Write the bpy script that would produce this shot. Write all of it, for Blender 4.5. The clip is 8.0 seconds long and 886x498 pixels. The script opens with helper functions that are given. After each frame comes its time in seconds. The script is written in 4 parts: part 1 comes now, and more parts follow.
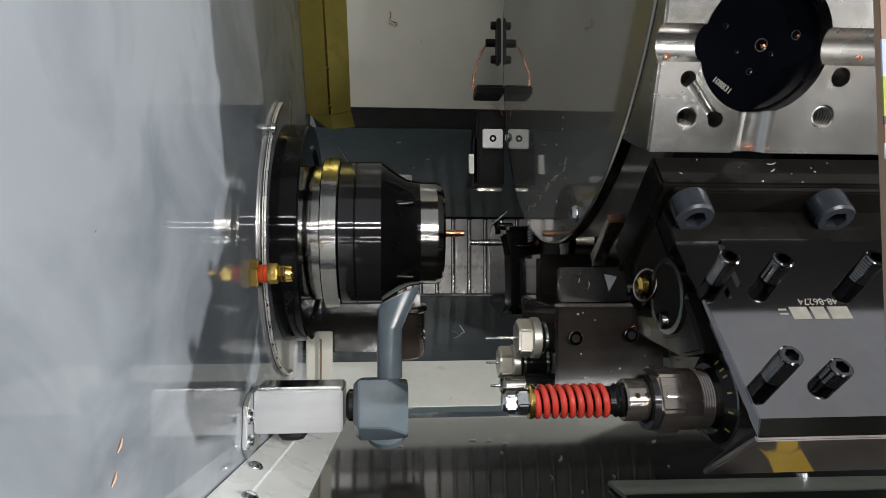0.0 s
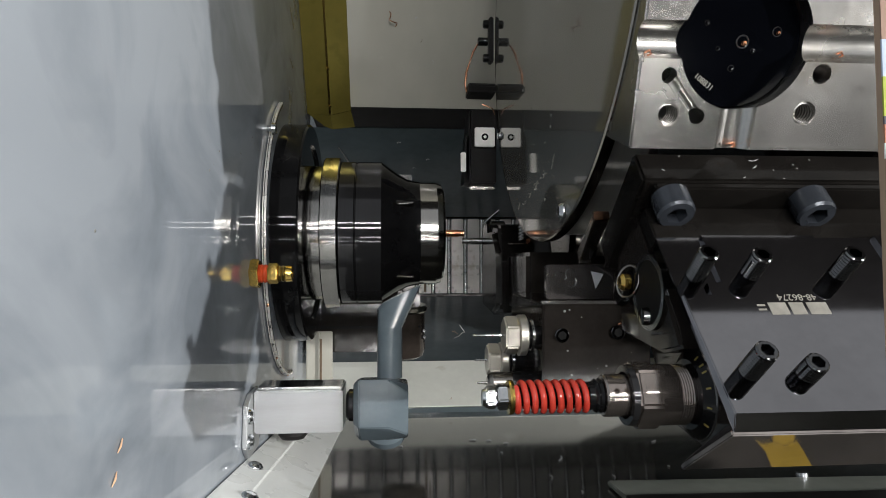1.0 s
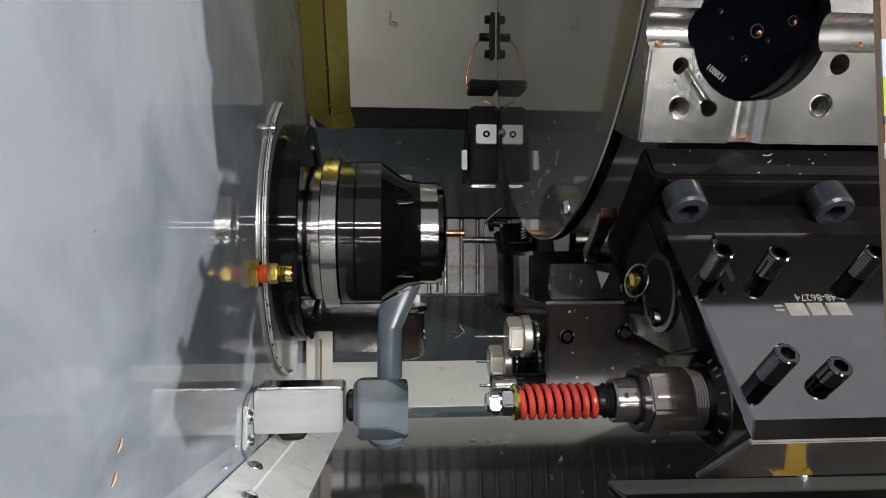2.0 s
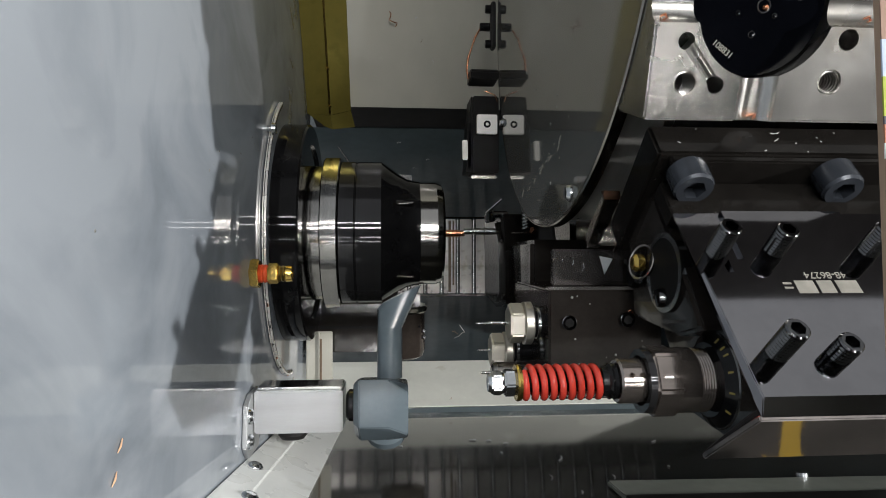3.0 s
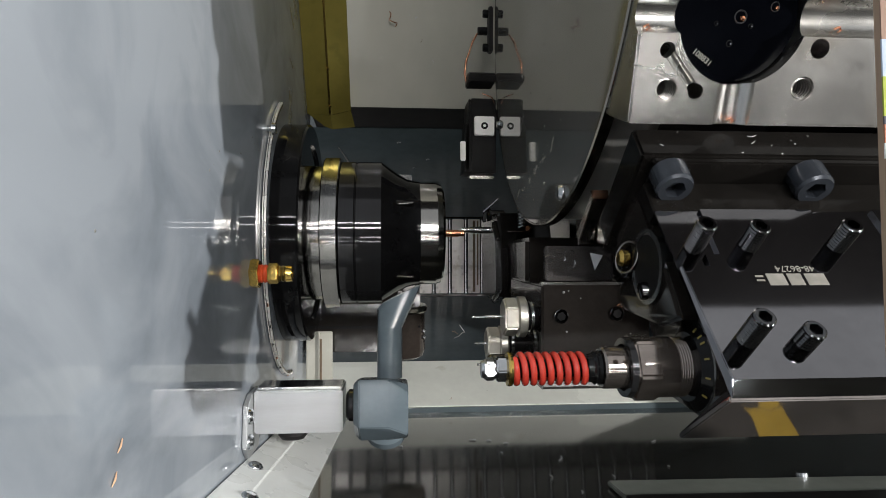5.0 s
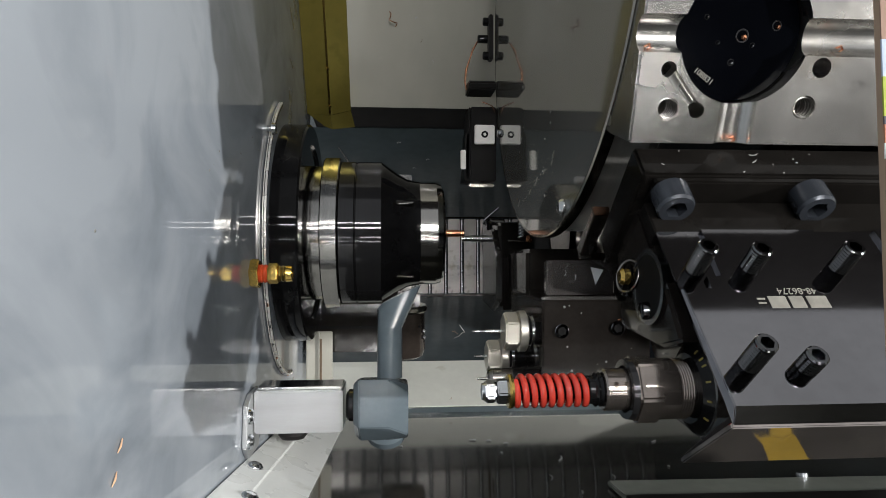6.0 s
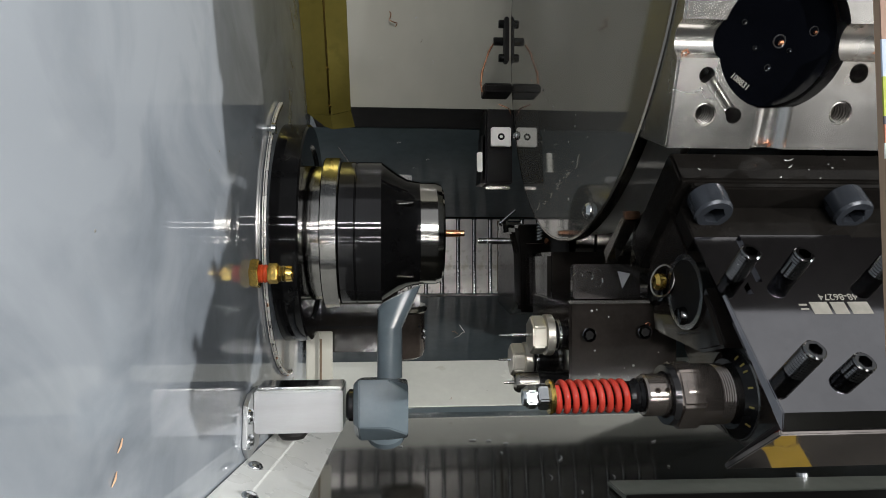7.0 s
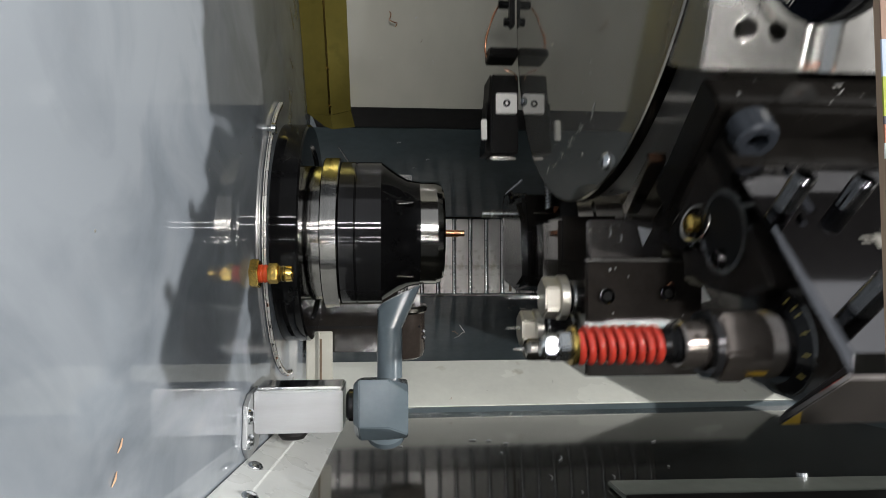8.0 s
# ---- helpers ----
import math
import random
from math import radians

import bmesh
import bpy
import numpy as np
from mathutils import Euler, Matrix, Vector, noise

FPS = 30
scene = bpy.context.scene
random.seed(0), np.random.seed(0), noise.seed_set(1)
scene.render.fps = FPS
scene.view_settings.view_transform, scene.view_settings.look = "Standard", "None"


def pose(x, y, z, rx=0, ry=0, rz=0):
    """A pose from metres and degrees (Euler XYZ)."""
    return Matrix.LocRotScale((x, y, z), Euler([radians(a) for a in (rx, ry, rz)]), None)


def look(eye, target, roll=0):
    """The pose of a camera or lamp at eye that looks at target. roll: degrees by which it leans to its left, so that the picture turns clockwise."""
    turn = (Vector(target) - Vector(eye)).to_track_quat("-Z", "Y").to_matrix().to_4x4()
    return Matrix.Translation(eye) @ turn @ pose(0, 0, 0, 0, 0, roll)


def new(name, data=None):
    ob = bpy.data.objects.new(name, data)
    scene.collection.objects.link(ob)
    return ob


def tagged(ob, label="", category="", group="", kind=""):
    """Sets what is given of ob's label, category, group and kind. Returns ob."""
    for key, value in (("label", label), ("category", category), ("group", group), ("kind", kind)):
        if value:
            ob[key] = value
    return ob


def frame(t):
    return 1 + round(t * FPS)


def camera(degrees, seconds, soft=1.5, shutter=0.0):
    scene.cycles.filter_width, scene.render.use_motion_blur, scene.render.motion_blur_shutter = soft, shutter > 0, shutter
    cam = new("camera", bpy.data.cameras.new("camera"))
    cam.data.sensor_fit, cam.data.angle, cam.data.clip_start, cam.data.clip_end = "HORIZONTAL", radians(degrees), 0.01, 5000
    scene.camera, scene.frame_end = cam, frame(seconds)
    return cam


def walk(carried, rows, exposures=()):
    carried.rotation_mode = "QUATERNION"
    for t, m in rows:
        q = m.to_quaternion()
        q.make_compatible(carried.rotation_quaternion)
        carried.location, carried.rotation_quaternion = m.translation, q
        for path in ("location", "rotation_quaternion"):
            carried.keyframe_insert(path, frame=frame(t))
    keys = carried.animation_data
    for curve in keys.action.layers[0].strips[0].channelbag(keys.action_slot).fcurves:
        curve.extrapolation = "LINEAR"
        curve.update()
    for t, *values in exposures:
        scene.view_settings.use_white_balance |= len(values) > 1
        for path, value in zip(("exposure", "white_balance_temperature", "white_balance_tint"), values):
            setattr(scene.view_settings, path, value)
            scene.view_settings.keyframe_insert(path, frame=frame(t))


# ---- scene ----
# The camera hangs over the machine's working room and looks down past the turret; it does not move.
cam = camera(70.96, 8.0, soft=0.5, shutter=0.4)
EYE = Matrix.Translation((0, 0, 1.2)) @ pose(0, 0, 0, 0, -4.5, 0)
walk(cam, [(0.0, EYE), (8.0, EYE)], exposures=[(0.0, 0.0), (8.0, 0.0)])

# ---- light ----
world = bpy.data.worlds.new("shop_light")
world.use_nodes = True
scene.world = world
world.node_tree.nodes["Background"].inputs[0].default_value = (0.93, 0.955, 0.975, 1)
world.node_tree.nodes["Background"].inputs[1].default_value = 0.54


def strip_lamp(name, eye, target, size_x, size_y, watts, colour, roll=0):
    data = bpy.data.lights.new(name, "AREA")
    data.shape, data.size, data.size_y = "RECTANGLE", size_x, size_y
    data.energy, data.color = watts, colour
    ob = new(name, data)
    ob.matrix_world = look(eye, target, roll)
    return ob


strip_lamp("work_light", (1.45, 0.04, 1.70), (-0.05, 0.02, 0.8), 0.035, 0.035, 28.0, (1.0, 0.985, 0.965))
strip_lamp("led_tube", (0.15, 0.404, 2.15), (0.15, 0.02, 0.6), 1.20, 0.022, 11.0, (1.0, 0.985, 0.96))
strip_lamp("led_tube", (0.15, 0.195, 2.15), (0.15, 0.02, 0.6), 1.20, 0.022, 11.0, (1.0, 0.985, 0.96))


# ---- materials ----
def material(name, colour, rough=0.5, metal=0.0, spot=0.15, scale=30.0, bump=0.0, bump_scale=200.0, coat=0.0,
             rough_var=0.1, stretch=(1, 1, 1), aniso=0.0, second=None, second_at=0.62, second_scale=12.0, spec=0.5, swirl=0.0):
    m = bpy.data.materials.new(name)
    m.use_nodes = True
    nt = m.node_tree
    b = nt.nodes["Principled BSDF"]
    N, L = nt.nodes.new, nt.links.new
    b.inputs["Metallic"].default_value = metal
    b.inputs["Coat Weight"].default_value = coat
    b.inputs["Coat Roughness"].default_value = 0.06
    b.inputs["Specular IOR Level"].default_value = spec
    b.inputs["Anisotropic"].default_value = aniso
    co = N("ShaderNodeTexCoord")
    mp = N("ShaderNodeMapping")
    mp.inputs["Scale"].default_value = stretch
    L(co.outputs["Object"], mp.inputs["Vector"])
    n1 = N("ShaderNodeTexNoise")
    n1.inputs["Scale"].default_value, n1.inputs["Detail"].default_value = scale, 6.0
    L(mp.outputs[0], n1.inputs["Vector"])
    n2 = N("ShaderNodeTexNoise")
    n2.inputs["Scale"].default_value, n2.inputs["Detail"].default_value = scale * 9, 4.0
    L(mp.outputs[0], n2.inputs["Vector"])
    add = N("ShaderNodeMath")
    add.operation = "MULTIPLY_ADD"
    add.inputs[1].default_value = 0.35
    L(n2.outputs[0], add.inputs[0]), L(n1.outputs[0], add.inputs[2])
    mix = N("ShaderNodeMix")
    mix.data_type = "RGBA"
    mix.inputs["A"].default_value = (*[c * (1 - spot) for c in colour], 1)
    mix.inputs["B"].default_value = (*[min(1, c * (1 + spot)) for c in colour], 1)
    ramp = N("ShaderNodeMapRange")
    ramp.inputs[1].default_value, ramp.inputs[2].default_value = 0.4, 0.95
    L(add.outputs[0], ramp.inputs[0]), L(ramp.outputs[0], mix.inputs["Factor"])
    out = mix.outputs["Result"]
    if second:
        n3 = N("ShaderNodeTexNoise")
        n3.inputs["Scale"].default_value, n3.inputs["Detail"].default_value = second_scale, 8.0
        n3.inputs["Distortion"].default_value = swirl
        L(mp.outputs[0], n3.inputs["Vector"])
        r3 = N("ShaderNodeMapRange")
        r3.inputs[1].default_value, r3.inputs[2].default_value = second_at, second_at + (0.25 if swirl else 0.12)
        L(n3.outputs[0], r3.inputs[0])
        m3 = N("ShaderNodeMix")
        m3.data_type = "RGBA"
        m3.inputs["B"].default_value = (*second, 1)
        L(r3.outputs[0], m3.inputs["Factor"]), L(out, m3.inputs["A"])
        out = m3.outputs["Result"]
    L(out, b.inputs["Base Color"])
    rr = N("ShaderNodeMapRange")
    rr.inputs[3].default_value, rr.inputs[4].default_value = max(0.02, rough - rough_var), rough + rough_var
    L(n1.outputs[0], rr.inputs[0]), L(rr.outputs[0], b.inputs["Roughness"])
    if bump:
        n4 = N("ShaderNodeTexNoise")
        n4.inputs["Scale"].default_value, n4.inputs["Detail"].default_value = bump_scale, 3.0
        L(mp.outputs[0], n4.inputs["Vector"])
        bp = N("ShaderNodeBump")
        bp.inputs["Strength"].default_value, bp.inputs["Distance"].default_value = bump, 0.001
        L(n4.outputs[0], bp.inputs["Height"]), L(bp.outputs[0], b.inputs["Normal"])
    return m


# Paler swirled second colour paints the cloudy reflections in the wall's oil smears.
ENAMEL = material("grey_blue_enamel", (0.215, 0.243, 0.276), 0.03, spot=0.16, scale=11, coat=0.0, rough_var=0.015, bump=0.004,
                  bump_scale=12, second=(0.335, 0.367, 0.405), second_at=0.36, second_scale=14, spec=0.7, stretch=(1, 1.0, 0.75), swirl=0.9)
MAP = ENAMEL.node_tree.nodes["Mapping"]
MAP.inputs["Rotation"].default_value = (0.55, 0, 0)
ENAMEL_DARK = material("oiled_dark_enamel", (0.034, 0.034, 0.030), 0.07, spot=0.25, scale=8, rough_var=0.03, bump=0.004, bump_scale=10, spec=0.6)
PANEL = material("grey_panel_paint", (0.50, 0.488, 0.425), 0.08, spot=0.1, scale=5, rough_var=0.05, stretch=(1, 0.25, 1), spec=0.7,
                 second=(0.42, 0.40, 0.35), second_scale=7)
PAN_BLUE = material("blue_grey_chute_paint", (0.085, 0.108, 0.118), 0.16, spot=0.2, scale=10, rough_var=0.08, spec=0.6)
LEDGE = material("pale_green_white_paint", (0.86, 0.87, 0.80), 0.25, spot=0.08, scale=14, rough_var=0.1, second=(0.55, 0.53, 0.42), second_at=0.66, second_scale=26)
WHITE = material("white_trim_paint", (0.82, 0.84, 0.82), 0.28, spot=0.06, scale=20, rough_var=0.1, second=(0.55, 0.56, 0.52), second_scale=30)
BLACK = material("black_oxide_steel", (0.018, 0.0155, 0.0138), 0.07, metal=0.0, spot=0.35, scale=40, rough_var=0.03, bump=0.006, bump_scale=200, spec=0.40)
TOOL_BLACK = material("dull_black_tool_body", (0.0075, 0.007, 0.0068), 0.35, spot=0.4, scale=60, rough_var=0.08, spec=0.03)
BLACK_MATT = material("matt_black_tool_steel", (0.014, 0.013, 0.013), 0.45, spot=0.35, scale=60, rough_var=0.1, spec=0.10)
CAP_BLACK = material("black_cap_coating", (0.0009, 0.0011, 0.0018), 0.14, spot=0.2, scale=40, rough_var=0.04, spec=0.035)
FLANGE_BLACK = material("oily_black_oxide", (0.008, 0.0072, 0.0065), 0.11, spot=0.4, scale=30, rough_var=0.06, bump=0.02, bump_scale=120, spec=0.16)
DULL_RAIL = material("dull_green_grey_paint", (0.28, 0.30, 0.265), 0.2, spot=0.15, scale=12, rough_var=0.08, second=(0.12, 0.125, 0.11), second_scale=14)
WORN_END = material("oily_browned_end_face", (0.46, 0.415, 0.39), 0.06, metal=0.91, spot=0.25, scale=45, rough_var=0.03, second=(0.10, 0.095, 0.095), second_at=0.60, second_scale=28, bump=0.05, bump_scale=55)
CHIP = material("bright_copper_sliver", (0.92, 0.55, 0.34), 0.35, metal=0.3, spot=0.2, scale=200)
BLACK_GLOSS = material("polished_black_steel", (0.007, 0.007, 0.0075), 0.05, metal=0.0, spot=0.3, scale=50, rough_var=0.02, spec=0.2)
HOLDER = material("dark_hardened_steel", (0.275, 0.270, 0.282), 0.05, metal=1.0, spot=0.12, scale=22, rough_var=0.02, bump=0.010, bump_scale=45,
                  second=(0.20, 0.195, 0.195), second_scale=18)
TURNED = material("turned_steel", (0.36, 0.35, 0.335), 0.13, metal=1.0, spot=0.05, scale=20, rough_var=0.02, stretch=(25, 0.2, 0.2))
DARK_TURNED = material("dark_turned_steel", (0.040, 0.040, 0.042), 0.06, metal=0.6, spot=0.1, scale=20, rough_var=0.04, spec=0.2, stretch=(25, 0.2, 0.2))
GROUND = material("ground_steel", (0.48, 0.47, 0.45), 0.25, metal=1.0, spot=0.1, scale=25, rough_var=0.12, bump=0.10, bump_scale=150, second=(0.34, 0.31, 0.27), second_at=0.56, second_scale=22, swirl=0.8)
CHROME = material("bright_machined_steel", (0.68, 0.68, 0.67), 0.13, metal=1.0, spot=0.1, scale=60, rough_var=0.06)
RIM = material("bright_rim_steel", (0.86, 0.83, 0.80), 0.28, metal=0.6, spot=0.12, scale=60, rough_var=0.1)
ZINC = material("zinc_plated_steel", (0.50, 0.52, 0.54), 0.22, metal=1.0, spot=0.12, scale=80, rough_var=0.1)
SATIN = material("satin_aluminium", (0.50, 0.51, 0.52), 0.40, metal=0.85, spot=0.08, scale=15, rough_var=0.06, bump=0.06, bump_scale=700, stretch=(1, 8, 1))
NICKEL = material("nickel_nut", (0.66, 0.63, 0.56), 0.32, metal=0.9, spot=0.1, scale=50, rough_var=0.08)
BRASS = material("brass", (0.62, 0.43, 0.12), 0.22, metal=1.0, spot=0.2, scale=90, rough_var=0.08)
GOLD = material("yellowed_brass_sheet", (0.36, 0.30, 0.07), 0.24, metal=0.7, spot=0.2, scale=14, rough_var=0.08, second=(0.25, 0.20, 0.04), second_scale=20)
COPPER = material("copper", (0.80, 0.36, 0.20), 0.2, metal=1.0, spot=0.15, scale=90, rough_var=0.1)
RED = material("red_spring_enamel", (0.52, 0.045, 0.028), 0.13, spot=0.2, scale=120, rough_var=0.08, coat=0.3)
TAPE = material("red_thread_sealant", (0.55, 0.07, 0.02), 0.4, spot=0.2, scale=200)
GREY_PAINT = material("grey_blue_hose_enamel", (0.115, 0.145, 0.165), 0.2, spot=0.12, scale=30, rough_var=0.08, spec=0.6)
WORN_PAINT = material("worn_grey_lip", (0.30, 0.32, 0.33), 0.25, metal=0.4, spot=0.2, scale=120, rough_var=0.1)
CAP_GREY = material("phosphated_screw", (0.036, 0.041, 0.050), 0.24, metal=0.4, spot=0.15, scale=150, rough_var=0.08)
SCREW = material("oiled_black_screw", (0.12, 0.12, 0.123), 0.10, metal=1.0, spot=0.2, scale=150, rough_var=0.06)
INSERT = material("pale_carbide_insert", (0.90, 0.87, 0.82), 0.35, spot=0.06, scale=200)
YELLOW = material("yellow_patch", (0.78, 0.52, 0.02), 0.4, spot=0.1, scale=80)
MARK = material("etched_white_marking", (0.21, 0.20, 0.175), 0.5, spot=0.25, scale=260)
GILT = material("gilt_marking", (0.35, 0.27, 0.06), 0.45, spot=0.1, scale=300)
# Near-black for painted shade in recesses, and for the insert's clamp screw.
HOLE = material("recess_shade_and_screw_black", (0.006, 0.006, 0.006), 0.6, spot=0.3, scale=100, spec=0.1)
BELT = material("worn_belt_steel", (0.82, 0.78, 0.75), 0.30, metal=0.22, spot=0.15, scale=25, rough_var=0.12, second=(0.42, 0.36, 0.28), second_scale=30)
RUST = material("rust_streak", (0.16, 0.115, 0.075), 0.5, metal=0.3, spot=0.4, scale=60)
OIL = material("oil_drop", (0.5, 0.5, 0.48), 0.06, metal=0.6, spot=0.05, spec=1.0)
SHOP = {n: material("shop_" + n, c, 0.6, spot=0.2, scale=20) for n, c in dict(brown=(0.28, 0.17, 0.12), blue=(0.42, 0.50, 0.62),
        green=(0.33, 0.40, 0.03), dark=(0.05, 0.05, 0.07), orange=(0.40, 0.14, 0.07), white=(0.7, 0.7, 0.7), wood=(0.35, 0.24, 0.16)).items()}
# ---- building helpers ----
def thing(name, at, label="", category="", group="", kind=""):
    ob = new(name)
    ob.location = at
    ob.empty_display_size = 0.02
    ob["base"] = tuple(at)
    return tagged(ob, label, category, group, kind)


ROUND = {"coil_spring", "coil_chip", "copper_chip", "curl", "flake", "lever", "rod", "drop"}


def part(name, bm, mat, parent=None, label="", smooth=True):
    """Links a bmesh, built in world space, as one mesh under parent (a thing or a part)."""
    base = Vector(parent["base"]) if parent else Vector((0, 0, 0))
    if parent:
        bmesh.ops.translate(bm, verts=bm.verts, vec=-base)
    bmesh.ops.recalc_face_normals(bm, faces=bm.faces)
    me = bpy.data.meshes.new(name)
    bm.to_mesh(me)
    bm.free()
    if smooth:
        me.polygons.foreach_set("use_smooth", [True] * len(me.polygons))
        me.set_sharp_from_angle(angle=radians(60 if name in ROUND else 18.5))
    me.materials.append(mat)
    ob = new(name, me)
    if parent:
        ob.parent = parent
        ob["base"] = tuple(base)
        if label:
            ob["label"] = label
    return ob


def bevel(bm, w, seg=2, angle=30):
    es = [e for e in bm.edges if len(e.link_faces) == 2 and e.calc_face_angle(0) > radians(angle)]
    bmesh.ops.bevel(bm, geom=es, offset=w, segments=seg, affect="EDGES", clamp_overlap=True)
    return bm


def box(x0, x1, y0, y1, z0, z1, bev=0.001, m=None):
    bm = bmesh.new()
    bmesh.ops.create_cube(bm, size=1)
    for v in bm.verts:
        v.co = Vector(((x0 + x1) / 2 + v.co.x * (x1 - x0), (y0 + y1) / 2 + v.co.y * (y1 - y0), (z0 + z1) / 2 + v.co.z * (z1 - z0)))
    if bev:
        bevel(bm, bev)
    if m is not None:
        bm.transform(m)
    return bm


def prism(yz, x0, x1, bev=0.0008):
    """A profile in the y-z plane, drawn out along x."""
    bm = bmesh.new()
    a = [bm.verts.new((x0, y, z)) for y, z in yz]
    b = [bm.verts.new((x1, y, z)) for y, z in yz]
    bm.faces.new(a), bm.faces.new(b[::-1])
    n = len(yz)
    for i in range(n):
        bm.faces.new((a[i], b[i], b[(i + 1) % n], a[(i + 1) % n]))
    bmesh.ops.recalc_face_normals(bm, faces=bm.faces)
    if bev:
        bevel(bm, bev)
    return bm


def axis_matrix(at, way):
    """Local z along way."""
    return Matrix.Translation(at) @ Vector(way).to_track_quat("Z", "Y").to_matrix().to_4x4()


def lathe(profile, at=(0, 0, 0), way=(1, 0, 0), seg=64, caps=True):
    """A turned form: (distance along the axis, radius) pairs."""
    bm = bmesh.new()
    rings, seg = [], max(seg, 22) if seg > 8 else seg
    for h, r in profile:
        if r < 1e-6:
            rings.append([bm.verts.new((0, 0, h))])
        else:
            rings.append([bm.verts.new((r * math.cos(2 * math.pi * k / seg), r * math.sin(2 * math.pi * k / seg), h)) for k in range(seg)])
    for a, b in zip(rings, rings[1:]):
        for k in range(seg):
            j = (k + 1) % seg
            f = [a[k % len(a)], a[j % len(a)], b[j % len(b)], b[k % len(b)]]
            f = list(dict.fromkeys(f))
            if len(f) > 2:
                bm.faces.new(f)
    if caps:
        for r in (rings[0], rings[-1]):
            if len(r) > 2:
                bm.faces.new(r)
    bm.transform(axis_matrix(at, way))
    bmesh.ops.recalc_face_normals(bm, faces=bm.faces)
    return bm


def join(*bms):
    out = bms[0]
    for b in bms[1:]:
        me = bpy.data.meshes.new("tmp")
        b.to_mesh(me)
        b.free()
        out.from_mesh(me)
        bpy.data.meshes.remove(me)
    return out


def hexagon(r, h0, h1, at, way, bev=0.0006, turn=0.0):
    bm = bmesh.new()
    a = [bm.verts.new((r * math.cos(math.pi / 3 * k + turn), r * math.sin(math.pi / 3 * k + turn), h0)) for k in range(6)]
    b = [bm.verts.new((r * math.cos(math.pi / 3 * k + turn), r * math.sin(math.pi / 3 * k + turn), h1)) for k in range(6)]
    bm.faces.new(a), bm.faces.new(b[::-1])
    for k in range(6):
        bm.faces.new((a[k], b[k], b[(k + 1) % 6], a[(k + 1) % 6]))
    bmesh.ops.recalc_face_normals(bm, faces=bm.faces)
    bevel(bm, bev)
    bm.transform(axis_matrix(at, way))
    return bm


def tube(points, r, seg=12, closed=False):
    """A round bar along a line of points; r may be a list."""
    bm = bmesh.new()
    pts = [Vector(p) for p in points]
    rr = r if isinstance(r, (list, tuple)) else [r] * len(pts)
    rings, up = [], None
    for i, p in enumerate(pts):
        way = (pts[min(i + 1, len(pts) - 1)] - pts[max(i - 1, 0)]).normalized()
        if up is None:
            up = way.orthogonal().normalized()
        up = (up - way * up.dot(way)).normalized()
        side = way.cross(up)
        rings.append([bm.verts.new(p + (up * math.cos(2 * math.pi * k / seg) + side * math.sin(2 * math.pi * k / seg)) * rr[i]) for k in range(seg)])
    for a, b in zip(rings, rings[1:]):
        for k in range(seg):
            bm.faces.new((a[k], a[(k + 1) % seg], b[(k + 1) % seg], b[k]))
    bm.faces.new(rings[0]), bm.faces.new(rings[-1])
    bmesh.ops.recalc_face_normals(bm, faces=bm.faces)
    return bm


def carve(ob, cutters):
    """Takes closed bmeshes, in world space, out of a mesh part for good."""
    base = Vector(ob["base"]) if ob.parent else Vector((0, 0, 0))
    for bm in cutters:
        bmesh.ops.translate(bm, verts=bm.verts, vec=-base)
        me = bpy.data.meshes.new("tmp")
        bm.to_mesh(me)
        bm.free()
        tool = bpy.data.objects.new("tmp", me)
        scene.collection.objects.link(tool)
        if ob.parent:
            tool.location = base
        mod = ob.modifiers.new("cut", "BOOLEAN")
        mod.operation, mod.object, mod.solver = "DIFFERENCE", tool, "EXACT"
        bpy.context.view_layer.update()
        done = bpy.data.meshes.new_from_object(ob.evaluated_get(bpy.context.evaluated_depsgraph_get()))
        ob.modifiers.remove(mod)
        ob.data = done
        bpy.data.objects.remove(tool)
    ob.data.polygons.foreach_set("use_smooth", [True] * len(ob.data.polygons))
    ob.data.set_sharp_from_angle(angle=radians(18.5))
    return ob


def lettering(name, text, size, m, mat, parent):
    """Raised marking in the built-in font; m: its pose in the world."""
    cu = bpy.data.curves.new("tmp", "FONT")
    cu.body, cu.size, cu.extrude, cu.align_x, cu.align_y = text, size, 0.00012, "CENTER", "CENTER"
    ob = bpy.data.objects.new("tmp", cu)
    scene.collection.objects.link(ob)
    bpy.context.view_layer.update()
    me = bpy.data.meshes.new_from_object(ob.evaluated_get(bpy.context.evaluated_depsgraph_get()))
    bpy.data.objects.remove(ob)
    bm = bmesh.new()
    bm.from_mesh(me)
    bm.transform(m)
    return part(name, bm, mat, parent, smooth=False)


def frame_matrix(at, right, up):
    r, u = Vector(right).normalized(), Vector(up).normalized()
    w = r.cross(u)
    return Matrix(((r.x, u.x, w.x, at[0]), (r.y, u.y, w.y, at[1]), (r.z, u.z, w.z, at[2]), (0, 0, 0, 1)))


def socket_screw(parent, at, way, r, h, mat, name="cap_screw", hexr=0.5):
    """A cap screw head with a sunk hexagon; at: the middle of its seat."""
    ob = part(name, lathe([(0, r), (h * 0.88, r), (h, r * 0.9), (h, 0)], at, way, 40), mat, parent)
    return carve(ob, [hexagon(r * hexr, h * 0.45, h * 1.2, at, way, 0)])


